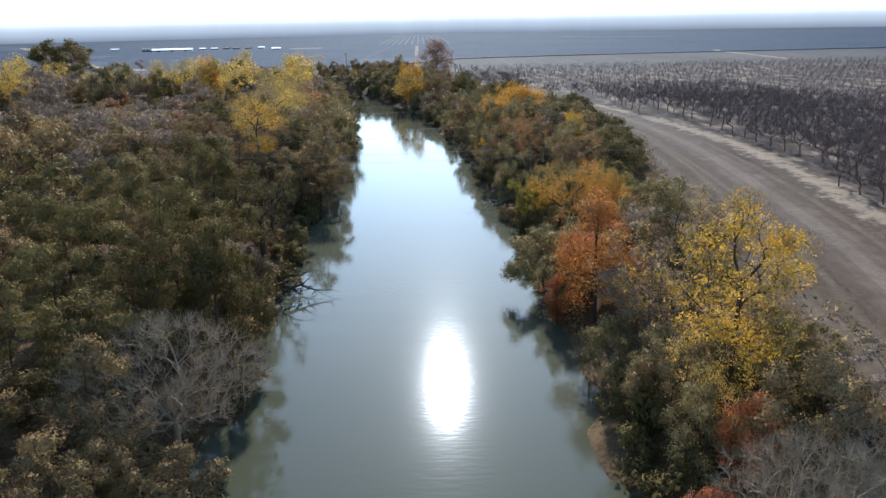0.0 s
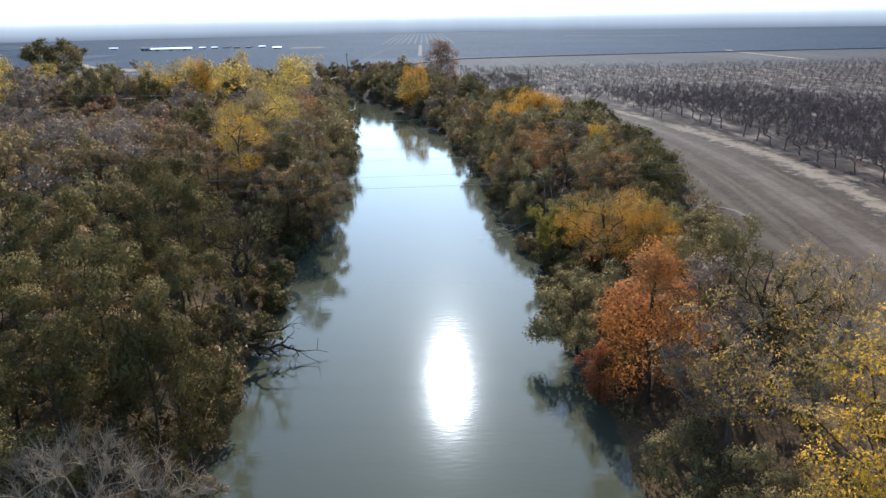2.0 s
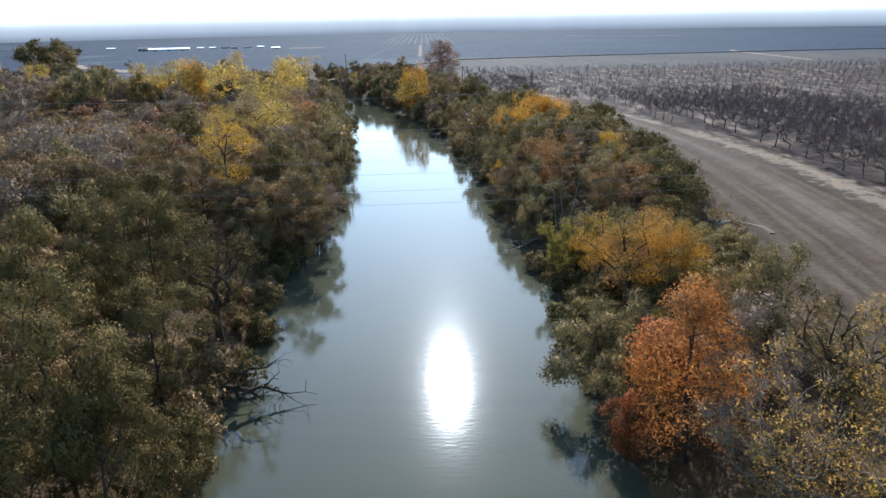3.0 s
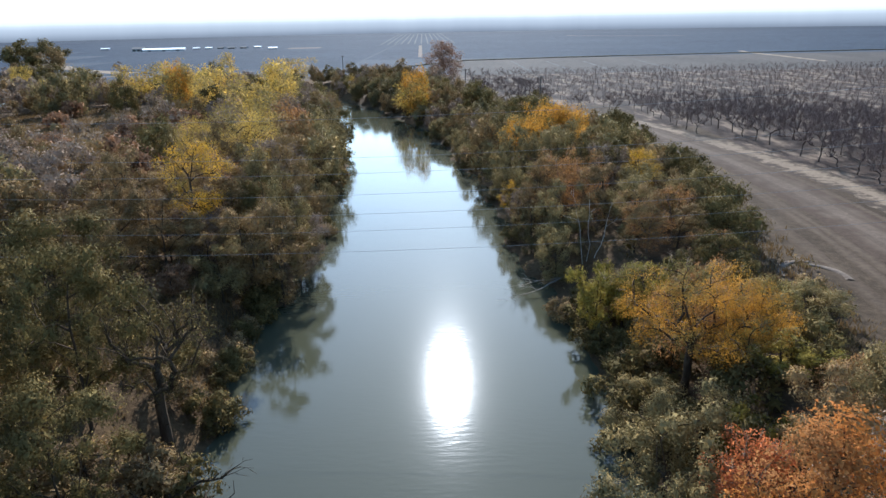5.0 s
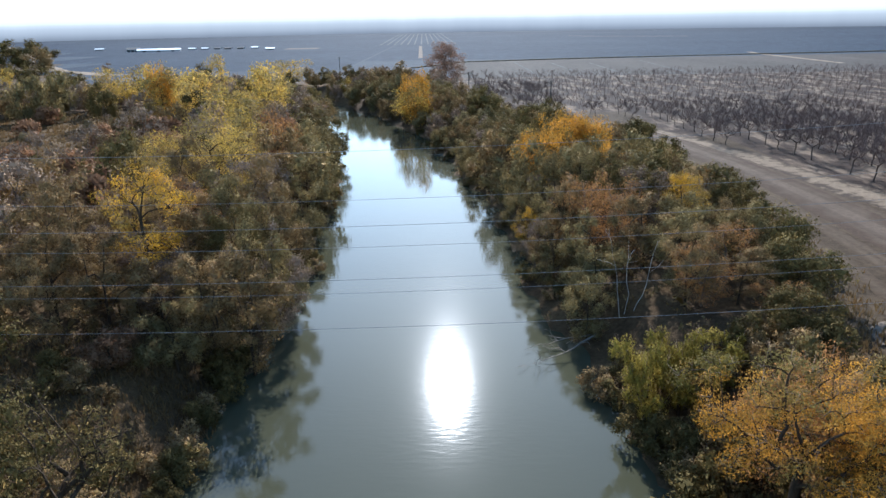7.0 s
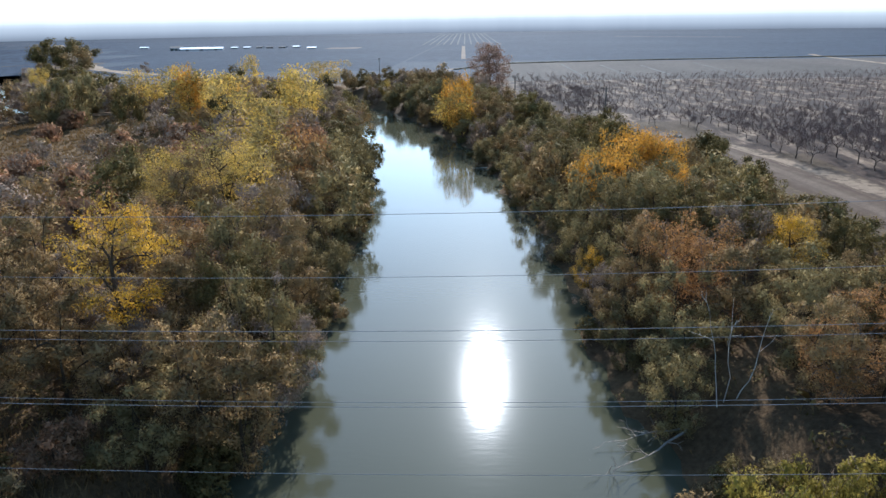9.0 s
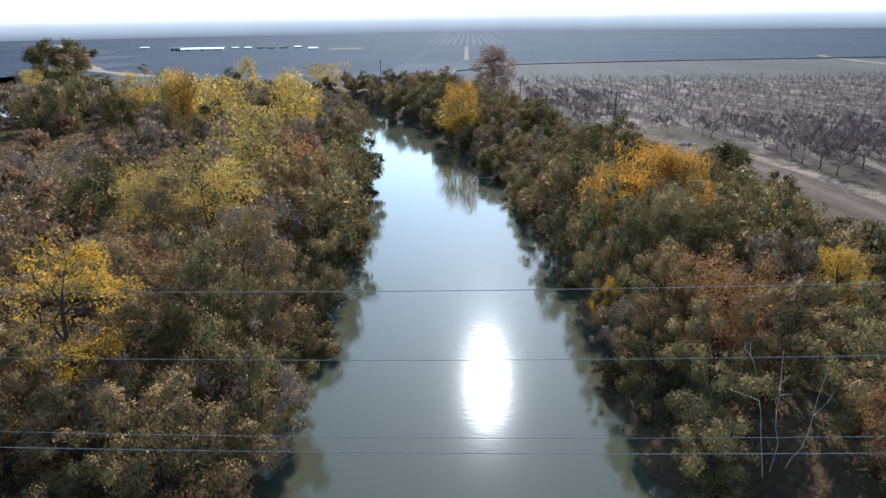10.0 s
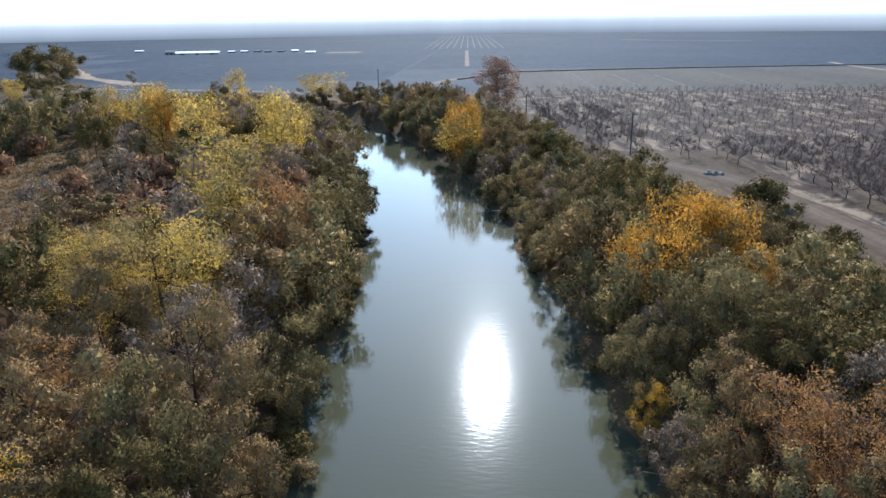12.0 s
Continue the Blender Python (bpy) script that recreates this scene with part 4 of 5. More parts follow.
# low growth under the power lines and along the belt's outer edge
belt(34, -62, 24, 93, 112, lambda x, y, d, s: 0.5 < d < (40 if s < 0 else 14), [("shrub", 3), ("brown_shrub", 4), ("russet_tree", 0.2)], 11, 0.6, 0.5)
belt(22, 15, 42, 30, 215, lambda x, y, d, s: s > 0 and east_edge(y) - 4 < x < east_edge(y) + 1, [("shrub", 2), ("brown_shrub", 3)], 12, 0.7, 0.5)
belt(14, -140, -60, 190, 300, lambda x, y, d, s: s < 0 and d > 25, [("brown_shrub", 3), ("shrub", 1), ("russet_tree", 2)], 13, 0.9, 0.9)
belt(26, -24, 14, 90, 114, lambda x, y, d, s: -0.2 < d < 3.2, [("shrub", 4), ("brown_shrub", 2)], 23, 0.6, 0.4)
belt(22, -38, -18, 66, 92, lambda x, y, d, s: s < 0 and 0.4 < d, [("brown_shrub", 1), ("shrub", 2)], 27, 0.7, 0.26)
belt(16, -34, -18, 24, 62, lambda x, y, d, s: s < 0 and 0.4 < d, [("brown_shrub", 2), ("shrub", 2)], 28, 0.7, 0.3)
belt(34, 8, 27, 92, 114, lambda x, y, d, s: s > 0 and 0.3 < d, [("brown_shrub", 2), ("shrub", 2)], 29, 0.72, 0.3)
belt(36, -75, -16, 255, 348, lambda x, y, d, s: s < 0 and 0.4 < d < 6, [("willow_tree", 2), ("faded_tree", 2), ("brown_tree", 1)], 33, 0.7, 0.34)


# ---- undergrowth ----
def build_undergrowth():
    rng = np.random.default_rng(31)
    centres, radii = [], []
    while len(centres) < 1500:
        x, y = rng.uniform(-85, 38), rng.uniform(22, 250)
        d, s = bank(np.array([x]), np.array([y]))
        if 0.3 < d[0] < (60 if s[0] < 0 else 24):
            centres.append((x, y, ground_z(x, y) + rng.uniform(0.1, 0.6)))
            radii.append(rng.uniform(0.5, 1.4))
    q, f, soft = leaves(rng, centres, radii, 44000, 0.34, 0.8, 0.0, 0.02, False)
    me = mesh_of("undergrowth", q.tolist(), f.tolist(), LEAF["brown"])
    me.materials.append(LEAF["oak"])
    me.polygons.foreach_set("material_index", (rng.uniform(size=len(f)) < 0.4).astype(int).tolist())
    round_off(me, 0, soft)
    tagged(new("undergrowth", me), "tangled brown and olive undergrowth on the banks", "undergrowth", kind="stuff")


build_undergrowth()
M_STRAW = leaf_material("dry_grass_blades", [(0.16, 0.105, 0.05), (0.22, 0.15, 0.075), (0.12, 0.085, 0.045)], 0.35)


def build_grass():
    """Dry grass tufts over the meadow, the cleared strip and the edge of the field."""
    rng = np.random.default_rng(44)
    spots = []
    while len(spots) < 9000:
        k = rng.uniform()
        if k < 0.5:
            x, y = rng.uniform(-145, -68), rng.uniform(190, 305)
            ok = meadow(x, y, 4)
        elif k < 0.8:
            x, y = rng.uniform(-62, -18), rng.uniform(91, 115)
            ok = True
        else:
            y = rng.uniform(40, 215)
            x = east_edge(y) + rng.normal(0.5, 1.8)
            ok = True
        if ok and bank(np.array([x]), np.array([y]))[0][0] > 0.5:
            spots.append((x, y))
    p = np.array(spots)
    z = height(p[:, 0], p[:, 1])
    wide = np.where(p[:, 0] < -66, 0.16, 0.07)
    verts, faces = [], []
    for (x, y), gz, w in zip(spots, z, wide):
        for _ in range(4):
            a, s, tall = rng.uniform(0, 6.28), rng.uniform(0.1, 0.45), rng.uniform(0.25, 0.75)
            cx, cy = x + rng.normal(0, 0.25), y + rng.normal(0, 0.25)
            k = len(verts)
            verts += [(cx + w * math.cos(a), cy + w * math.sin(a), gz - 0.05), (cx - w * math.cos(a), cy - w * math.sin(a), gz - 0.05), (cx - s * math.sin(a), cy + s * math.cos(a), gz + tall)]
            faces.append((k, k + 1, k + 2))
    tagged(new("dry_grass", mesh_of("dry_grass", verts, faces, M_STRAW)), "tufts of dry straw-coloured grass on open ground", "grass", kind="stuff")


build_grass()


# ---- the orchard ----
ORCHARD_PROTO = [tree_meshes("orchard_tree", 900 + v, 4.5, 1.5, 2.6, 32, "dome", 0, 0.3, 0.5, M_ORCHARD_BARK, LEAF["mauve"], trunk_r=0.10, twigs=9, twig_len=1.1, fork=0.0, twig_r=0.015, twist=0.08, steps=(0.5, 1.0), sides=5, twig_mat=M_ORCHARD_TWIG) for v in range(4)]


def in_orchard(x, y):
    if y < 215:
        return x > np.interp(y, [-60, 30, 75, 110, 140, 168, 215], [45, 53, 57, 60, 63, 60, 53])
    if y < 262:
        return x > np.interp(y, [215, 240, 262], [53, 47, 26])
    return x > np.interp(y, [262, 300, 350, 396], [16, 9, 7, 5])


def build_orchard():
    rng = random.Random(17)
    near, far = [], []
    for row in range(0, 60):
        for k in range(0, 62):
            y = 30 + k * 6.0 + rng.uniform(-0.5, 0.5)
            x = 12 + row * 7.6 - 0.05 * (y - 300) + rng.uniform(-0.5, 0.5)
            if not in_orchard(x, y) or y > 394 or abs(x) > 0.64 * y + 25 or rng.random() < 0.03:
                continue
            (near if (x < 104 and y < 262) or (x < 34 and y < 330) else far).append((x, y))
    near.sort(key=lambda p: p[0] + 0.3 * p[1])
    far += near[300:]
    for x, y in near[:300]:
        wood, crown = rng.choice(ORCHARD_PROTO)
        k = rng.uniform(0.85, 1.12) * (1.42 if y < 215 else 1.04)
        foot = new("orchard_tree")
        foot.matrix_world = pose(x, y, ground_z(x, y), 0, 0, rng.uniform(0, 360)) @ Matrix.Diagonal((k * rng.uniform(0.9, 1.1), k, k, 1))
        part("trunk", wood, foot)
        part("branch_crown", crown, foot)
        tagged(foot, "bare dormant orchard tree with upswept purple-brown branches", "orchard tree", "orchard trees in rows")
    small = [tree_meshes("far_orchard_tree", 950 + v, 4.5, 1.5, 2.4, 11, "dome", 0, 0.3, 0.5, M_ORCHARD_BARK, LEAF["mauve"], trunk_r=0.085, twigs=4, twig_len=1.15, fork=0.0, twig_r=0.02, twist=0.05, steps=(0.6, 1.0), sides=3) for v in range(3)]
    packs = []
    for wood, crown in small:
        a = np.array([v.co[:] for v in wood.vertices])
        b = np.array([v.co[:] for v in crown.vertices])
        fs = [tuple(p.vertices) for p in wood.polygons] + [tuple(i + len(a) for i in p.vertices) for p in crown.polygons]
        packs.append((np.concatenate([a, b]), fs))
    verts, faces, base = [], [], 0
    for x, y in far:
        v, fs = rng.choice(packs)
        t, k = rng.uniform(0, 6.28), rng.uniform(0.85, 1.12) * (1.4 if y < 215 else 0.95)
        c, s = math.cos(t) * k, math.sin(t) * k
        w = np.column_stack([v[:, 0] * c - v[:, 1] * s + x, v[:, 0] * s + v[:, 1] * c + y, v[:, 2] * k + ground_z(x, y)])
        verts.append(w)
        faces += [tuple(i + base for i in fc) for fc in fs]
        base += len(v)
    me = mesh_of("orchard_rows", np.concatenate(verts).tolist(), faces, M_ORCHARD_TWIG)
    tagged(new("orchard_rows", me), "far rows of bare dormant orchard trees", "orchard", kind="stuff")


build_orchard()


# ---- overhead lines across the river ----
M_CABLE = plain_material("grey_cable", (0.19, 0.185, 0.18), 0.9, 0.0)
M_STEEL = plain_material("weathered_steel", (0.28, 0.27, 0.26), 0.6, 0.5)
M_WOOD = plain_material("weathered_pole_wood", (0.085, 0.068, 0.055), 0.9)
SPAN, MIDDLE = 124.0, -24.0


def cable(y, z, label):
    pts = [(x, y, z + 0.00057 * (x - MIDDLE) ** 2) for x in np.linspace(MIDDLE - SPAN, MIDDLE + SPAN, 49)]
    v = [(x, py + 0.0125 * a, pz + 0.0125 * c) for x, py, pz in pts for a, c in ((1, 0), (0, 1), (-1, 0), (0, -1))]
    f = [(4 * i + s, 4 * i + (s + 1) % 4, 4 * i + 4 + (s + 1) % 4, 4 * i + 4 + s) for i in range(48) for s in range(4)]
    tagged(new("power_cable", mesh_of("power_cable", v, f, M_CABLE, True)), label, "power cable", "cables across the river")


CIRCUITS = [(99.1, 11.4), (99.2, 14.7), (99.3, 18.2), (105.2, 11.5), (105.2, 15.0), (105.1, 18.5)]
for cy, cz in CIRCUITS:
    cable(cy, cz, "sagging grey power cable strung across the river")
cable(102.4, 22.4, "thin grey shield wire above the power cables")


def tower(x):
    end = 0.00057 * SPAN ** 2
    z0 = ground_z(x, 102.2)
    foot = new("power_pole")
    foot.matrix_world = pose(x, 102.2, z0)
    n = [np.array((0, 0, -1.0)), np.array((0, 0, 12.0)), np.array((0, 0, 22.4 + end - z0 + 0.3))]
    v, f = tubes(n, [-1, 0, 1], [0.5, 0.42, 0.24], 10)
    part("pole", mesh_of("pole", v, f, M_STEEL, True), foot)
    for cy, cz in CIRCUITS:
        a, b = np.array((0, 0, cz + end - z0 + 0.5)), np.array((0, cy - 102.2, cz + end - z0 + 0.9))
        v, f = tubes([a, b], [-1, 0], [0.14, 0.08], 6)
        arm = part("crossarm", mesh_of("crossarm", v, f, M_STEEL), foot)
        v, f = tubes([b, b - np.array((0, 0, 0.9))], [-1, 0], [0.07, 0.07], 6)
        part("insulator", mesh_of("insulator", v, f, M_CABLE), arm)
    tagged(foot, "tall grey steel pole carrying cables over the river", "power pole", "power poles")


tower(MIDDLE - SPAN)
tower(MIDDLE + SPAN)


def wooden_pole(x, y, tall):
    foot = new("utility_pole")
    foot.matrix_world = pose(x, y, ground_z(x, y))
    v, f = tubes([np.array((0, 0, -0.8)), np.array((0.05, 0, tall))], [-1, 0], [0.19, 0.15], 8)
    part("pole", mesh_of("pole", v, f, M_WOOD, True), foot)
    v, f = tubes([np.array((-0.95, 0.1, tall - 0.5)), np.array((0.95, 0.1, tall - 0.5))], [-1, 0], [0.07, 0.07], 4)
    arm = part("crossarm", mesh_of("crossarm", v, f, M_WOOD), foot)
    for x0 in (-0.8, 0.8):
        v, f = tubes([np.array((x0, 0.1, tall - 0.45)), np.array((x0, 0.1, tall - 0.2))], [-1, 0], [0.06, 0.05], 6)
        part("insulator", mesh_of("insulator", v, f, M_CABLE), arm)
    tagged(foot, "weathered wooden utility pole beside the orchard", "utility pole", "utility poles")


for row in [(25.7, 257, 9.5), (4.6, 303, 9), (-54, 410, 10), (-315.2, 619, 9)]:
    wooden_pole(*row)


# ---- dead wood in and beside the water ----
def dead_wood(name, x, y, z, heading, length, thick, mat, seed, label, lift=12, forks=9, bend=0.05):
    rng = np.random.default_rng(seed)
    nodes, parent, radius = [np.zeros(3)], [-1], [thick]
    p, d = np.zeros(3), np.array((math.cos(radians(lift)), 0, math.sin(radians(lift))))
    for k in range(1, 8):
        p = p + d * length / 7 + rng.normal(0, bend * length / 7 * 3, 3) * np.array((0.3, 1, 0.6))
        nodes.append(p)
        parent.append(k - 1)
        radius.append(thick * (1 - k / 8.5))
    for _ in range(forks):
        j = int(rng.integers(2, 8))
        v = np.array((rng.uniform(0.2, 1), rng.uniform(-1, 1), rng.uniform(-0.15, 0.8)))
        ln = length * rng.uniform(0.15, 0.38)
        v *= ln / np.linalg.norm(v)
        m, q = j, nodes[j]
        for k in range(4):
            q = q + v / 4 + rng.normal(0, 1.4 * bend * ln, 3)
            nodes.append(q)
            parent.append(m)
            radius.append(max(0.015, radius[m] * 0.62))
            m = len(nodes) - 1
            if k == 1:
                nodes.append(q + rng.normal(0, 0.16 * ln, 3) + v * 0.3)
                parent.append(m)
                radius.append(max(0.012, radius[m] * 0.6))
    v, f = tubes(nodes, parent, radius, 7)
    ob = new(name, mesh_of(name, v, f, mat, True))
    ob.matrix_world = pose(x, y, z, 0, 0, heading)
    return tagged(ob, label, "dead wood", "dead wood along the banks")


dead_wood("fallen_tree", -22.2, 77.0, 1.9, 3, 7.4, 0.34, M_BARK, 5, "dark fallen tree reaching over the river", -3, 15, 0.15)
dead_wood("fallen_tree", -20.6, 79.4, 1.4, 14, 4.6, 0.16, M_BARK, 6, "dark fallen tree reaching over the river", 6, 9, 0.12)
dead_wood("fallen_branch", 11.4, 120.0, 1.3, 212, 7.4, 0.11, M_GREY_BARK, 7, "pale fallen branch lying in the river's edge", -8, 9)
dead_wood("fallen_branch", 11.0, 120.6, 1.0, 192, 6.0, 0.09, M_GREY_BARK, 8, "pale fallen branch lying in the river's edge", -6, 8)
dead_wood("driftwood_log", 11.2, 73.6, 0.15, 165, 1.9, 0.09, M_GREY_BARK, 9, "pale driftwood log at the waterline", 0, 3)
dead_wood("driftwood_log", -3.0, 226.0, 0.2, 178, 3.5, 0.14, M_PALE_BARK, 10, "pale driftwood log at the waterline", 0, 3)


for k, (x, y, turn, lift, tall) in enumerate([(14.4, 122.0, 80, 82, 9.0), (14.0, 121.8, 150, 80, 7.6), (15.2, 121.8, 15, 74, 7.8)]):
    tagged(dead_wood("white_tree", x, y, ground_z(x, y) - 0.3, turn, tall, 0.052, M_PALE_BARK, 40 + k, "slender bare tree with white bark", lift, 2), category="bare tree", group="white-barked trees")


# ---- farm buildings, far roads and hedge lines ----
M_ROOF = plain_material("white_metal_roof", (0.85, 0.83, 0.79), 0.6, 0.0, 0.04, 0.1)
M_WALL = plain_material("grey_siding", (0.35, 0.34, 0.33), 0.8)
M_DARK_ROOF = plain_material("dark_roof", (0.07, 0.062, 0.055), 0.95)


def shed(name, x, y, turn, length, width, eave, ridge, roof, label):
    foot = new(name)
    foot.matrix_world = pose(x, y, 5.0, 0, 0, turn)
    a, b = length / 2, width / 2
    v = [(-a, -b, -0.3), (a, -b, -0.3), (a, b, -0.3), (-a, b, -0.3), (-a, -b, eave), (a, -b, eave), (a, b, eave), (-a, b, eave), (-a, 0, ridge - 0.05), (a, 0, ridge - 0.05)]
    part("wall", mesh_of("wall", v, [(0, 1, 5, 4), (1, 2, 6, 9, 5), (2, 3, 7, 6), (3, 0, 4, 8, 7)], M_WALL), foot)
    o = 0.5
    for s in (-1, 1):
        lo = eave - o * (ridge - eave) / b
        q = [(-a - o, s * (b + o), lo), (a + o, s * (b + o), lo), (a + o, 0, ridge), (-a - o, 0, ridge)]
        q += [(p[0], p[1], p[2] + 0.18) for p in q]
        part("roof", mesh_of("roof", q, [(0, 1, 2, 3), (4, 5, 6, 7), (0, 1, 5, 4), (1, 2, 6, 5), (2, 3, 7, 6), (3, 0, 4, 7)], roof), foot)
    for k in range(3):
        w = -a + length * (k + 0.5) / 3
        q = [(w - 1.5, -b - 0.06, 0), (w + 1.5, -b - 0.06, 0), (w + 1.5, -b - 0.06, eave * 0.75), (w - 1.5, -b - 0.06, eave * 0.75)]
        q += [(p[0], p[1] + 0.05, p[2]) for p in q]
        part("door", mesh_of("door", q, [(0, 1, 2, 3), (4, 5, 6, 7), (0, 1, 5, 4), (1, 2, 6, 5), (2, 3, 7, 6), (3, 0, 4, 7)], M_DARK_ROOF), foot)
    tagged(foot, label, "farm building", "farm buildings on the plain")


shed("barn", -308, 846, 14, 43, 14, 1.7, 3.0, M_ROOF, "long white-roofed barn standing on the plain")
shed("barn", -337, 850, 14, 12, 14, 2.6, 4.2, M_DARK_ROOF, "small dark-roofed barn beside a long barn")
farm_rng = random.Random(3)
for k in range(6):
    shed("farm_shed", -286 + k * 13.5, 889 + farm_rng.uniform(-6, 6), farm_rng.uniform(-8, 8), 7, 6, 1.2, 1.9, M_ROOF if k in (0, 1, 5) else M_DARK_ROOF, "small farm shed in a row on the plain")
shed("farm_shed", -190, 846, 10, 9, 7, 1.2, 2.0, M_ROOF, "small white-roofed shed on the plain")
shed("farm_shed", -408, 925, 10, 9, 7, 1.2, 2.0, M_ROOF, "small white-roofed shed on the plain")
for ax, ay, bx, by in [(39.7, 519, 41.3, 402), (61, 505, 62.3, 402), (83, 500, 81.6, 402), (118, 520, 112, 402)]:
    tagged(strip("wheel_track", [(ax, ay), (bx, by)], 0.5, 0.05, M_LANE, 0.5, 6), "faint pale wheel track across the fallow field", "wheel track", "wheel tracks", "structure")
tagged(strip("road", [(2, 376), (35, 397), (114, 397.5), (300, 397.5)], 1.3, 0.05, M_ROAD, 0.5, 6), "pale lane along the orchard's end", "dirt road", kind="structure")
tagged(sheet("farmyard", -175, -140, 838, 872, 0.05, M_ROAD, 10), "pale bare farmyard on the plain", "bare soil", kind="structure")
tagged(strip("road", [(-21.7, 596), (-31, 870)], 1.7, 0.06, M_ROAD, 0.2, 20), "straight pale farm lane between orchards", "dirt road", kind="structure")
tagged(strip("road", [(-185, 462), (-250, 520), (-331, 640), (-470, 870), (-645, 1146)], 7.0, 0.08, M_PALE, 1.5, 15), "pale levee road beside the bend", "dirt road", kind="structure")
tagged(strip("road", [(219, 602), (213, 566), (214, 522), (211, 456)], 2.2, 0.06, M_PALE, 0.2, 15), "pale farm track at the field's corner", "dirt road", kind="structure")
tagged(strip("road", [(190, 1230), (225, 1160), (300, 1110), (330, 1080)], 3.0, 0.06, M_ROAD, 0.3, 20), "pale farm track on the far plain", "dirt road", kind="structure")
for k in range(12):
    x0 = -80 + 8.0 * k
    tagged(strip("orchard_lane", [(x0, 930), (x0 - 23, 1660)], 0.8, 0.06, M_LANE, 0.3, 40), "thin pale lane between young orchard rows", "orchard lane", "orchard lanes", "structure")


def tufts(name, spots, wide, tall, mat, label, cat, seed):
    """Small far-off tree crowns, each a rough many-sided lump on the ground."""
    rng = np.random.default_rng(seed)
    verts, faces = [], []
    for x, y in spots:
        z = ground_z(x, y)
        w, h = wide * rng.uniform(0.7, 1.3), tall * rng.uniform(0.7, 1.25)
        k = len(verts)
        for lev, (rr, hh) in enumerate(((0.5, 0.05), (1.0, 0.45), (0.7, 0.8))):
            for s in range(5):
                t = 2 * math.pi * (s + 0.5 * lev) / 5
                r = w * rr * rng.uniform(0.7, 1.25)
                verts.append((x + r * math.cos(t), y + r * math.sin(t), z + h * hh * rng.uniform(0.9, 1.1)))
        verts.append((x, y, z + h))
        for lev in (0, 1):
            faces += [(k + lev * 5 + s, k + lev * 5 + (s + 1) % 5, k + lev * 5 + 5 + (s + 1) % 5, k + lev * 5 + 5 + s) for s in range(5)]
        faces += [(k + 10 + s, k + 10 + (s + 1) % 5, k + 15) for s in range(5)]
    tagged(new(name, mesh_of(name, verts, faces, mat)), label, cat, kind="stuff")


M_HEDGE = leaf_material("hedge_leaves", [(0.085, 0.083, 0.066), (0.11, 0.105, 0.08)], 0.2)
hedge = []
for (ax, ay), (bx, by) in zip([(-22, 480), (10, 532), (74, 548), (145, 559), (213, 566)], [(10, 532), (74, 548), (145, 559), (213, 566), (430, 584)]):
    m = int(math.hypot(bx - ax, by - ay) / 1.4)
    hedge += [(ax + (bx - ax) * k / m, ay + (by - ay) * k / m) for k in range(m)]
tufts("hedge", hedge, 1.1, 0.7, M_HEDGE, "dark low hedge along a ditch", "hedge", 4)


plant("tall_reddish_tree", -2.9, 342, 16.2, 7.4, "tall reddish half-bare tree at the orchard's corner")
for x, y, tall, spread in [(-266, 505, 19, 12), (-276, 516, 17, 11), (-250, 498, 17, 10), (-258, 520, 15, 10), (-240, 486, 13, 9)]:
    plant("brown_tree" if x == -240 else "oak_tree", x, y, tall, spread, "large dark tree beside the far bend")


# ---- a parked car and a brush pile beside the farm road ----
M_CAR = plain_material("white_car_paint", (0.78, 0.78, 0.76), 0.35, 0.0, 0.03, 1.0)
M_GLASS = plain_material("dark_car_glass", (0.03, 0.035, 0.04), 0.12, 0.0, 0.1, 1.0)
M_TYRE = plain_material("black_tyre", (0.025, 0.025, 0.025), 0.9)


def loft(name, sections, mat):
    """A closed body through cross sections of (x, half width, bottom, top), its upper edges drawn in."""
    verts, faces = [], []
    for x, w, lo, hi in sections:
        verts += [(x, -w, lo), (x, w, lo), (x, w, lo + 0.75 * (hi - lo)), (x, 0.82 * w, hi), (x, -0.82 * w, hi), (x, -w, lo + 0.75 * (hi - lo))]
    for i in range(len(sections) - 1):
        faces += [(6 * i + k, 6 * i + (k + 1) % 6, 6 * i + 6 + (k + 1) % 6, 6 * i + 6 + k) for k in range(6)]
    faces += [tuple(range(5, -1, -1)), tuple(range(len(verts) - 6, len(verts)))]
    return mesh_of(name, verts, faces, mat)


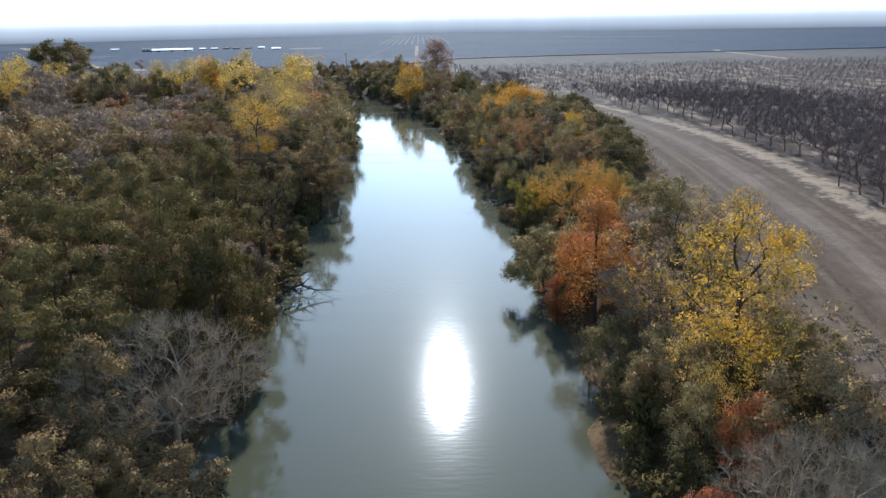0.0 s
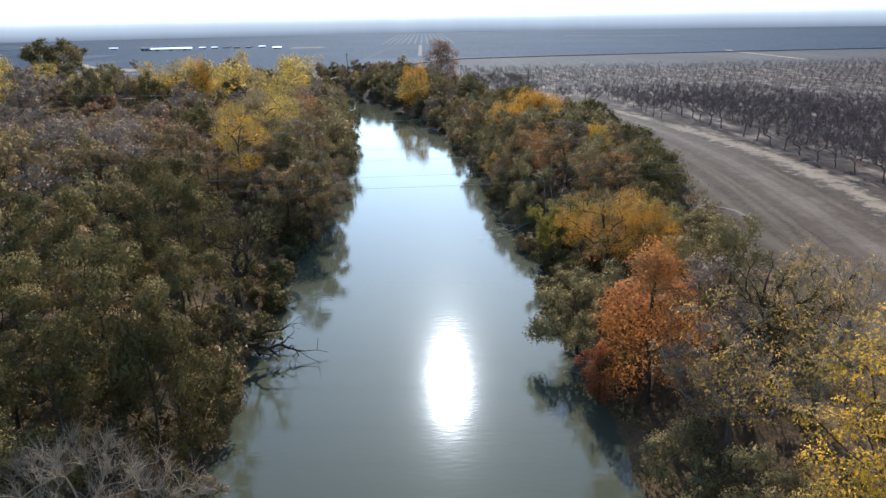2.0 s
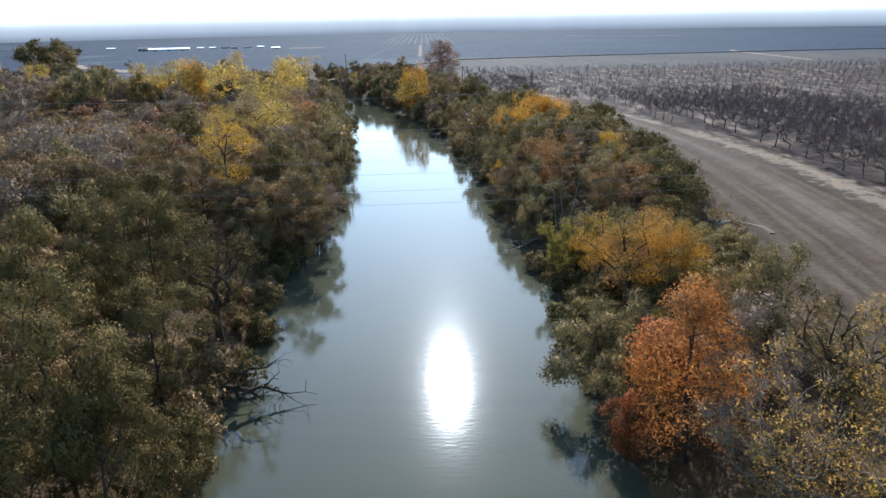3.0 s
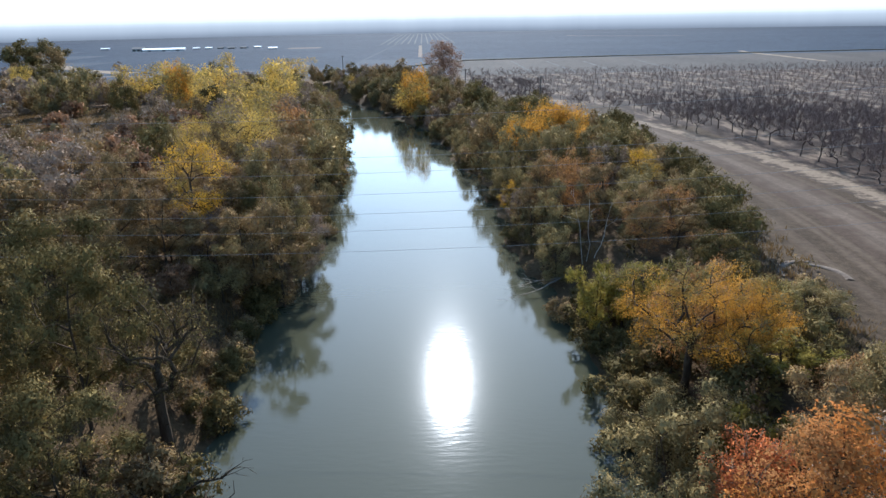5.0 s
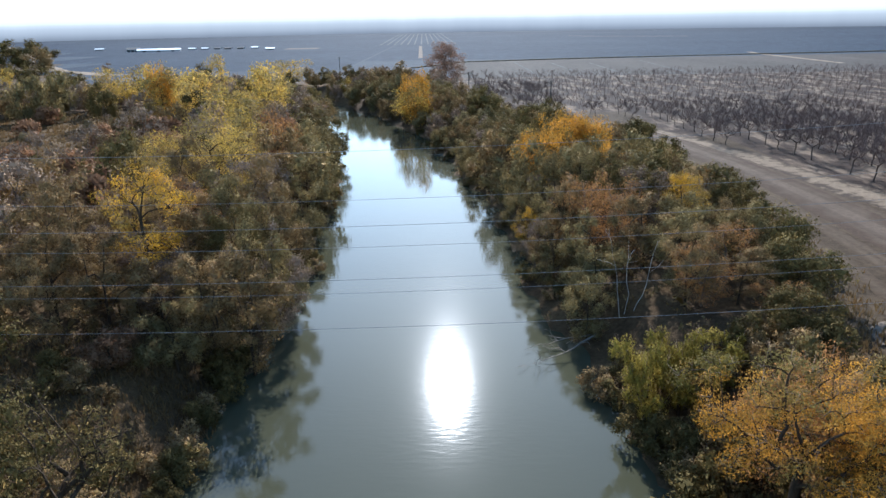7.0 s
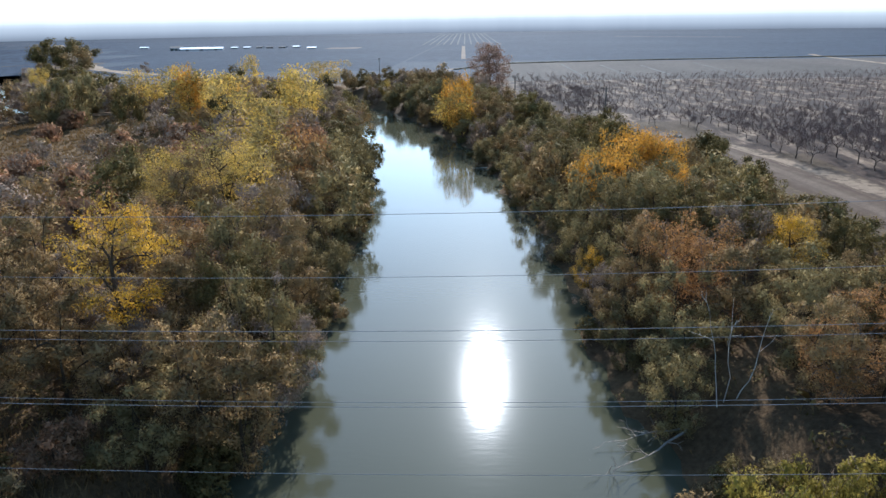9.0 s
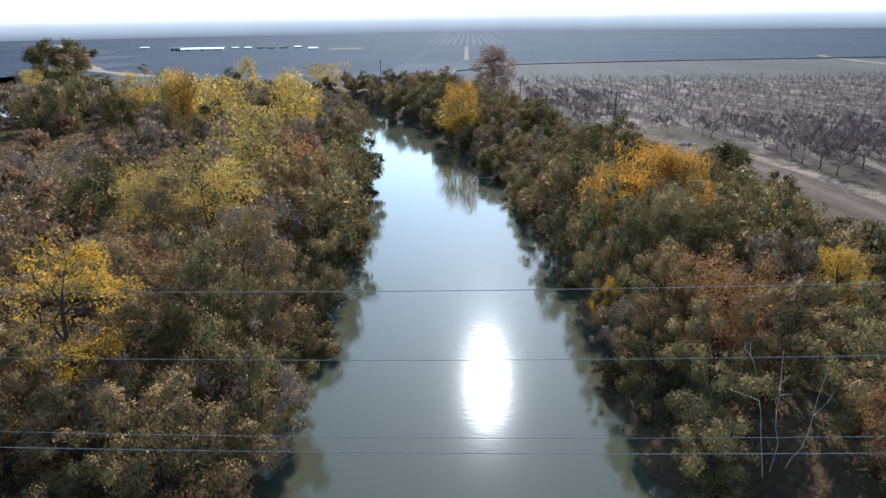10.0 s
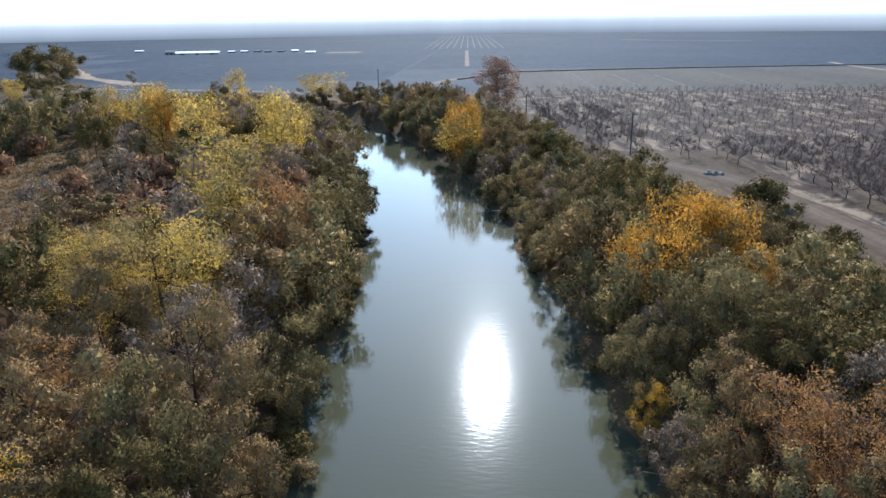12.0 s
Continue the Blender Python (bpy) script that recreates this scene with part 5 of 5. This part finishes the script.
def parked_car(x, y, turn):
    foot = new("parked_car")
    foot.matrix_world = pose(x, y, ground_z(x, y), 0, 0, turn)
    part("body", loft("body", [(-2.2, 0.8, 0.4, 0.85), (-1.9, 0.88, 0.28, 0.98), (0.9, 0.88, 0.26, 0.98), (1.9, 0.86, 0.3, 0.86), (2.2, 0.76, 0.4, 0.7)], M_CAR), foot)
    part("cabin", loft("cabin", [(-1.9, 0.74, 0.96, 1.1), (-1.4, 0.74, 0.96, 1.5), (0.3, 0.74, 0.96, 1.5), (1.0, 0.74, 0.94, 1.02)], M_GLASS), foot, "dark glazed cabin")
    part("roof", loft("roof", [(-1.45, 0.66, 1.48, 1.54), (0.35, 0.66, 1.48, 1.54)], M_CAR), foot)
    for sx in (-1.35, 1.35):
        for sy in (-0.84, 0.84):
            c = np.array((sx, sy, 0.33))
            v, f = tubes([c - np.array((0, 0.1, 0)), c + np.array((0, 0.1, 0))], [-1, 0], [0.33, 0.33], 12)
            wheel = part("wheel", mesh_of("wheel", v, f + [tuple(range(12)), tuple(range(12, 24))], M_TYRE, False), foot)
            v, f = tubes([c - np.array((0, 0.11, 0)), c + np.array((0, 0.11, 0))], [-1, 0], [0.19, 0.19], 10)
            part("rim", mesh_of("rim", v, f + [tuple(range(10)), tuple(range(10, 20))], M_STEEL), wheel)
    return tagged(foot, "small white car parked beside the far farm road", "car")


parked_car(-32.6, 395.9, 12)


# ---- heaps and litter on the dirt ----
M_STONE = plain_material("pale_rubble", (0.2, 0.17, 0.13), 0.9, 0, 0.4, 3.0)


def heap(name, x, y, wide, tall, mat, seed, label, cat):
    rng = np.random.default_rng(seed)
    bm = bmesh.new()
    bmesh.ops.create_icosphere(bm, subdivisions=3, radius=1.0)
    for v in bm.verts:
        k = 1 + 0.35 * noise.noise(v.co * 1.7 + Vector((seed, 0, 0)))
        v.co = Vector((v.co.x * wide * k, v.co.y * wide * 0.8 * k, max(-0.15, v.co.z * tall * k)))
    me = bpy.data.meshes.new(name)
    bm.to_mesh(me)
    bm.free()
    me.materials.append(mat)
    ob = new(name, me)
    ob.matrix_world = pose(x, y, ground_z(x, y), 0, 0, float(rng.uniform(0, 360)))
    return tagged(ob, label, cat)


for turn, reach in ((0.5, 2.6), (2.2, 3.4)):
    arc = [(35.4 + reach * math.cos(turn + a), 108.6 + 1.3 * reach * math.sin(turn + a)) for a in np.linspace(-0.9, 0.9, 9)]
    tagged(strip("dirt_ridge", arc, 0.4, 0.14, M_ROAD, 0.25, 0.4, 3), "low curved ridge of pale scraped dirt", "dirt ridge", kind="structure")
tagged(heap("brush_pile", -38.1, 433.4, 5.0, 2.0, M_DARK_ROOF, 4, "dark heap of cut brush beside the far farm road", "brush pile"), group="heaps")
for k, (x, y) in enumerate([(36.5, 236), (37.6, 235.4), (38.4, 236.3), (37.2, 237), (39.2, 235.6)]):
    tagged(heap("rubble_block", x, y, 0.7, 0.6, M_STONE, 20 + k, "pale block of rubble beside the farm road", "rubble"), group="rubble heap")


# ---- hazy distance: a plain backdrop behind everything, haze painted on as a glow ----
def backdrop():
    m = bpy.data.materials.new("hazy_distance")
    m.use_nodes = True
    n, l = m.node_tree.nodes, m.node_tree.links
    n.remove(n["Principled BSDF"])
    geo = n.new("ShaderNodeNewGeometry")
    sep = n.new("ShaderNodeSeparateXYZ")
    l.new(geo.outputs["Position"], sep.inputs["Vector"])
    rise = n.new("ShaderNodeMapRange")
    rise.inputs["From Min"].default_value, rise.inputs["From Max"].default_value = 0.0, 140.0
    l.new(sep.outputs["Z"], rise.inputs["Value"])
    # noise makes the top of the painted haze ragged, like far woods
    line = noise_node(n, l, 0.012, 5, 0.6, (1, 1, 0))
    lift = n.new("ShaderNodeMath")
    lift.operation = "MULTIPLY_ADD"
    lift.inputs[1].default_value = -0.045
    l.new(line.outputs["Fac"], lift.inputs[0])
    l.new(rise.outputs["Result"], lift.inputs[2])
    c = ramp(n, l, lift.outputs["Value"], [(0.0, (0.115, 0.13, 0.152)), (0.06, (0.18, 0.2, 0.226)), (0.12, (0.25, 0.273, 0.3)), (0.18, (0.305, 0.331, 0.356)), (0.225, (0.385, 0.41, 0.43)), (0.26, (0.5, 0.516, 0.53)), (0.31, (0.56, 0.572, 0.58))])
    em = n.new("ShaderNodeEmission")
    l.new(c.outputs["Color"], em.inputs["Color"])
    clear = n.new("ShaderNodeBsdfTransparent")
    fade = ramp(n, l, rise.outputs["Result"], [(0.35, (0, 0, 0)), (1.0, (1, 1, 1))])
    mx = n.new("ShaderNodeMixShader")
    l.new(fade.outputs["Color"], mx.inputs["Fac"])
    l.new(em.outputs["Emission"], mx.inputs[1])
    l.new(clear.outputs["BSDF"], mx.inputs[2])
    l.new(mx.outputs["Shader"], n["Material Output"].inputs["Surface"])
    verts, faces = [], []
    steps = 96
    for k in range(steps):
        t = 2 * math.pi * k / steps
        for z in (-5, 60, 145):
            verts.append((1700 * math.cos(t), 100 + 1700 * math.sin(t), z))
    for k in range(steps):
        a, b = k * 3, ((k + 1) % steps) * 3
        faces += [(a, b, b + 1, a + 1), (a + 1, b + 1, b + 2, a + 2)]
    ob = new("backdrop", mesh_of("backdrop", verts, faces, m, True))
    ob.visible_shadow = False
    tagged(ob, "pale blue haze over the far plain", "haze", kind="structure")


backdrop()
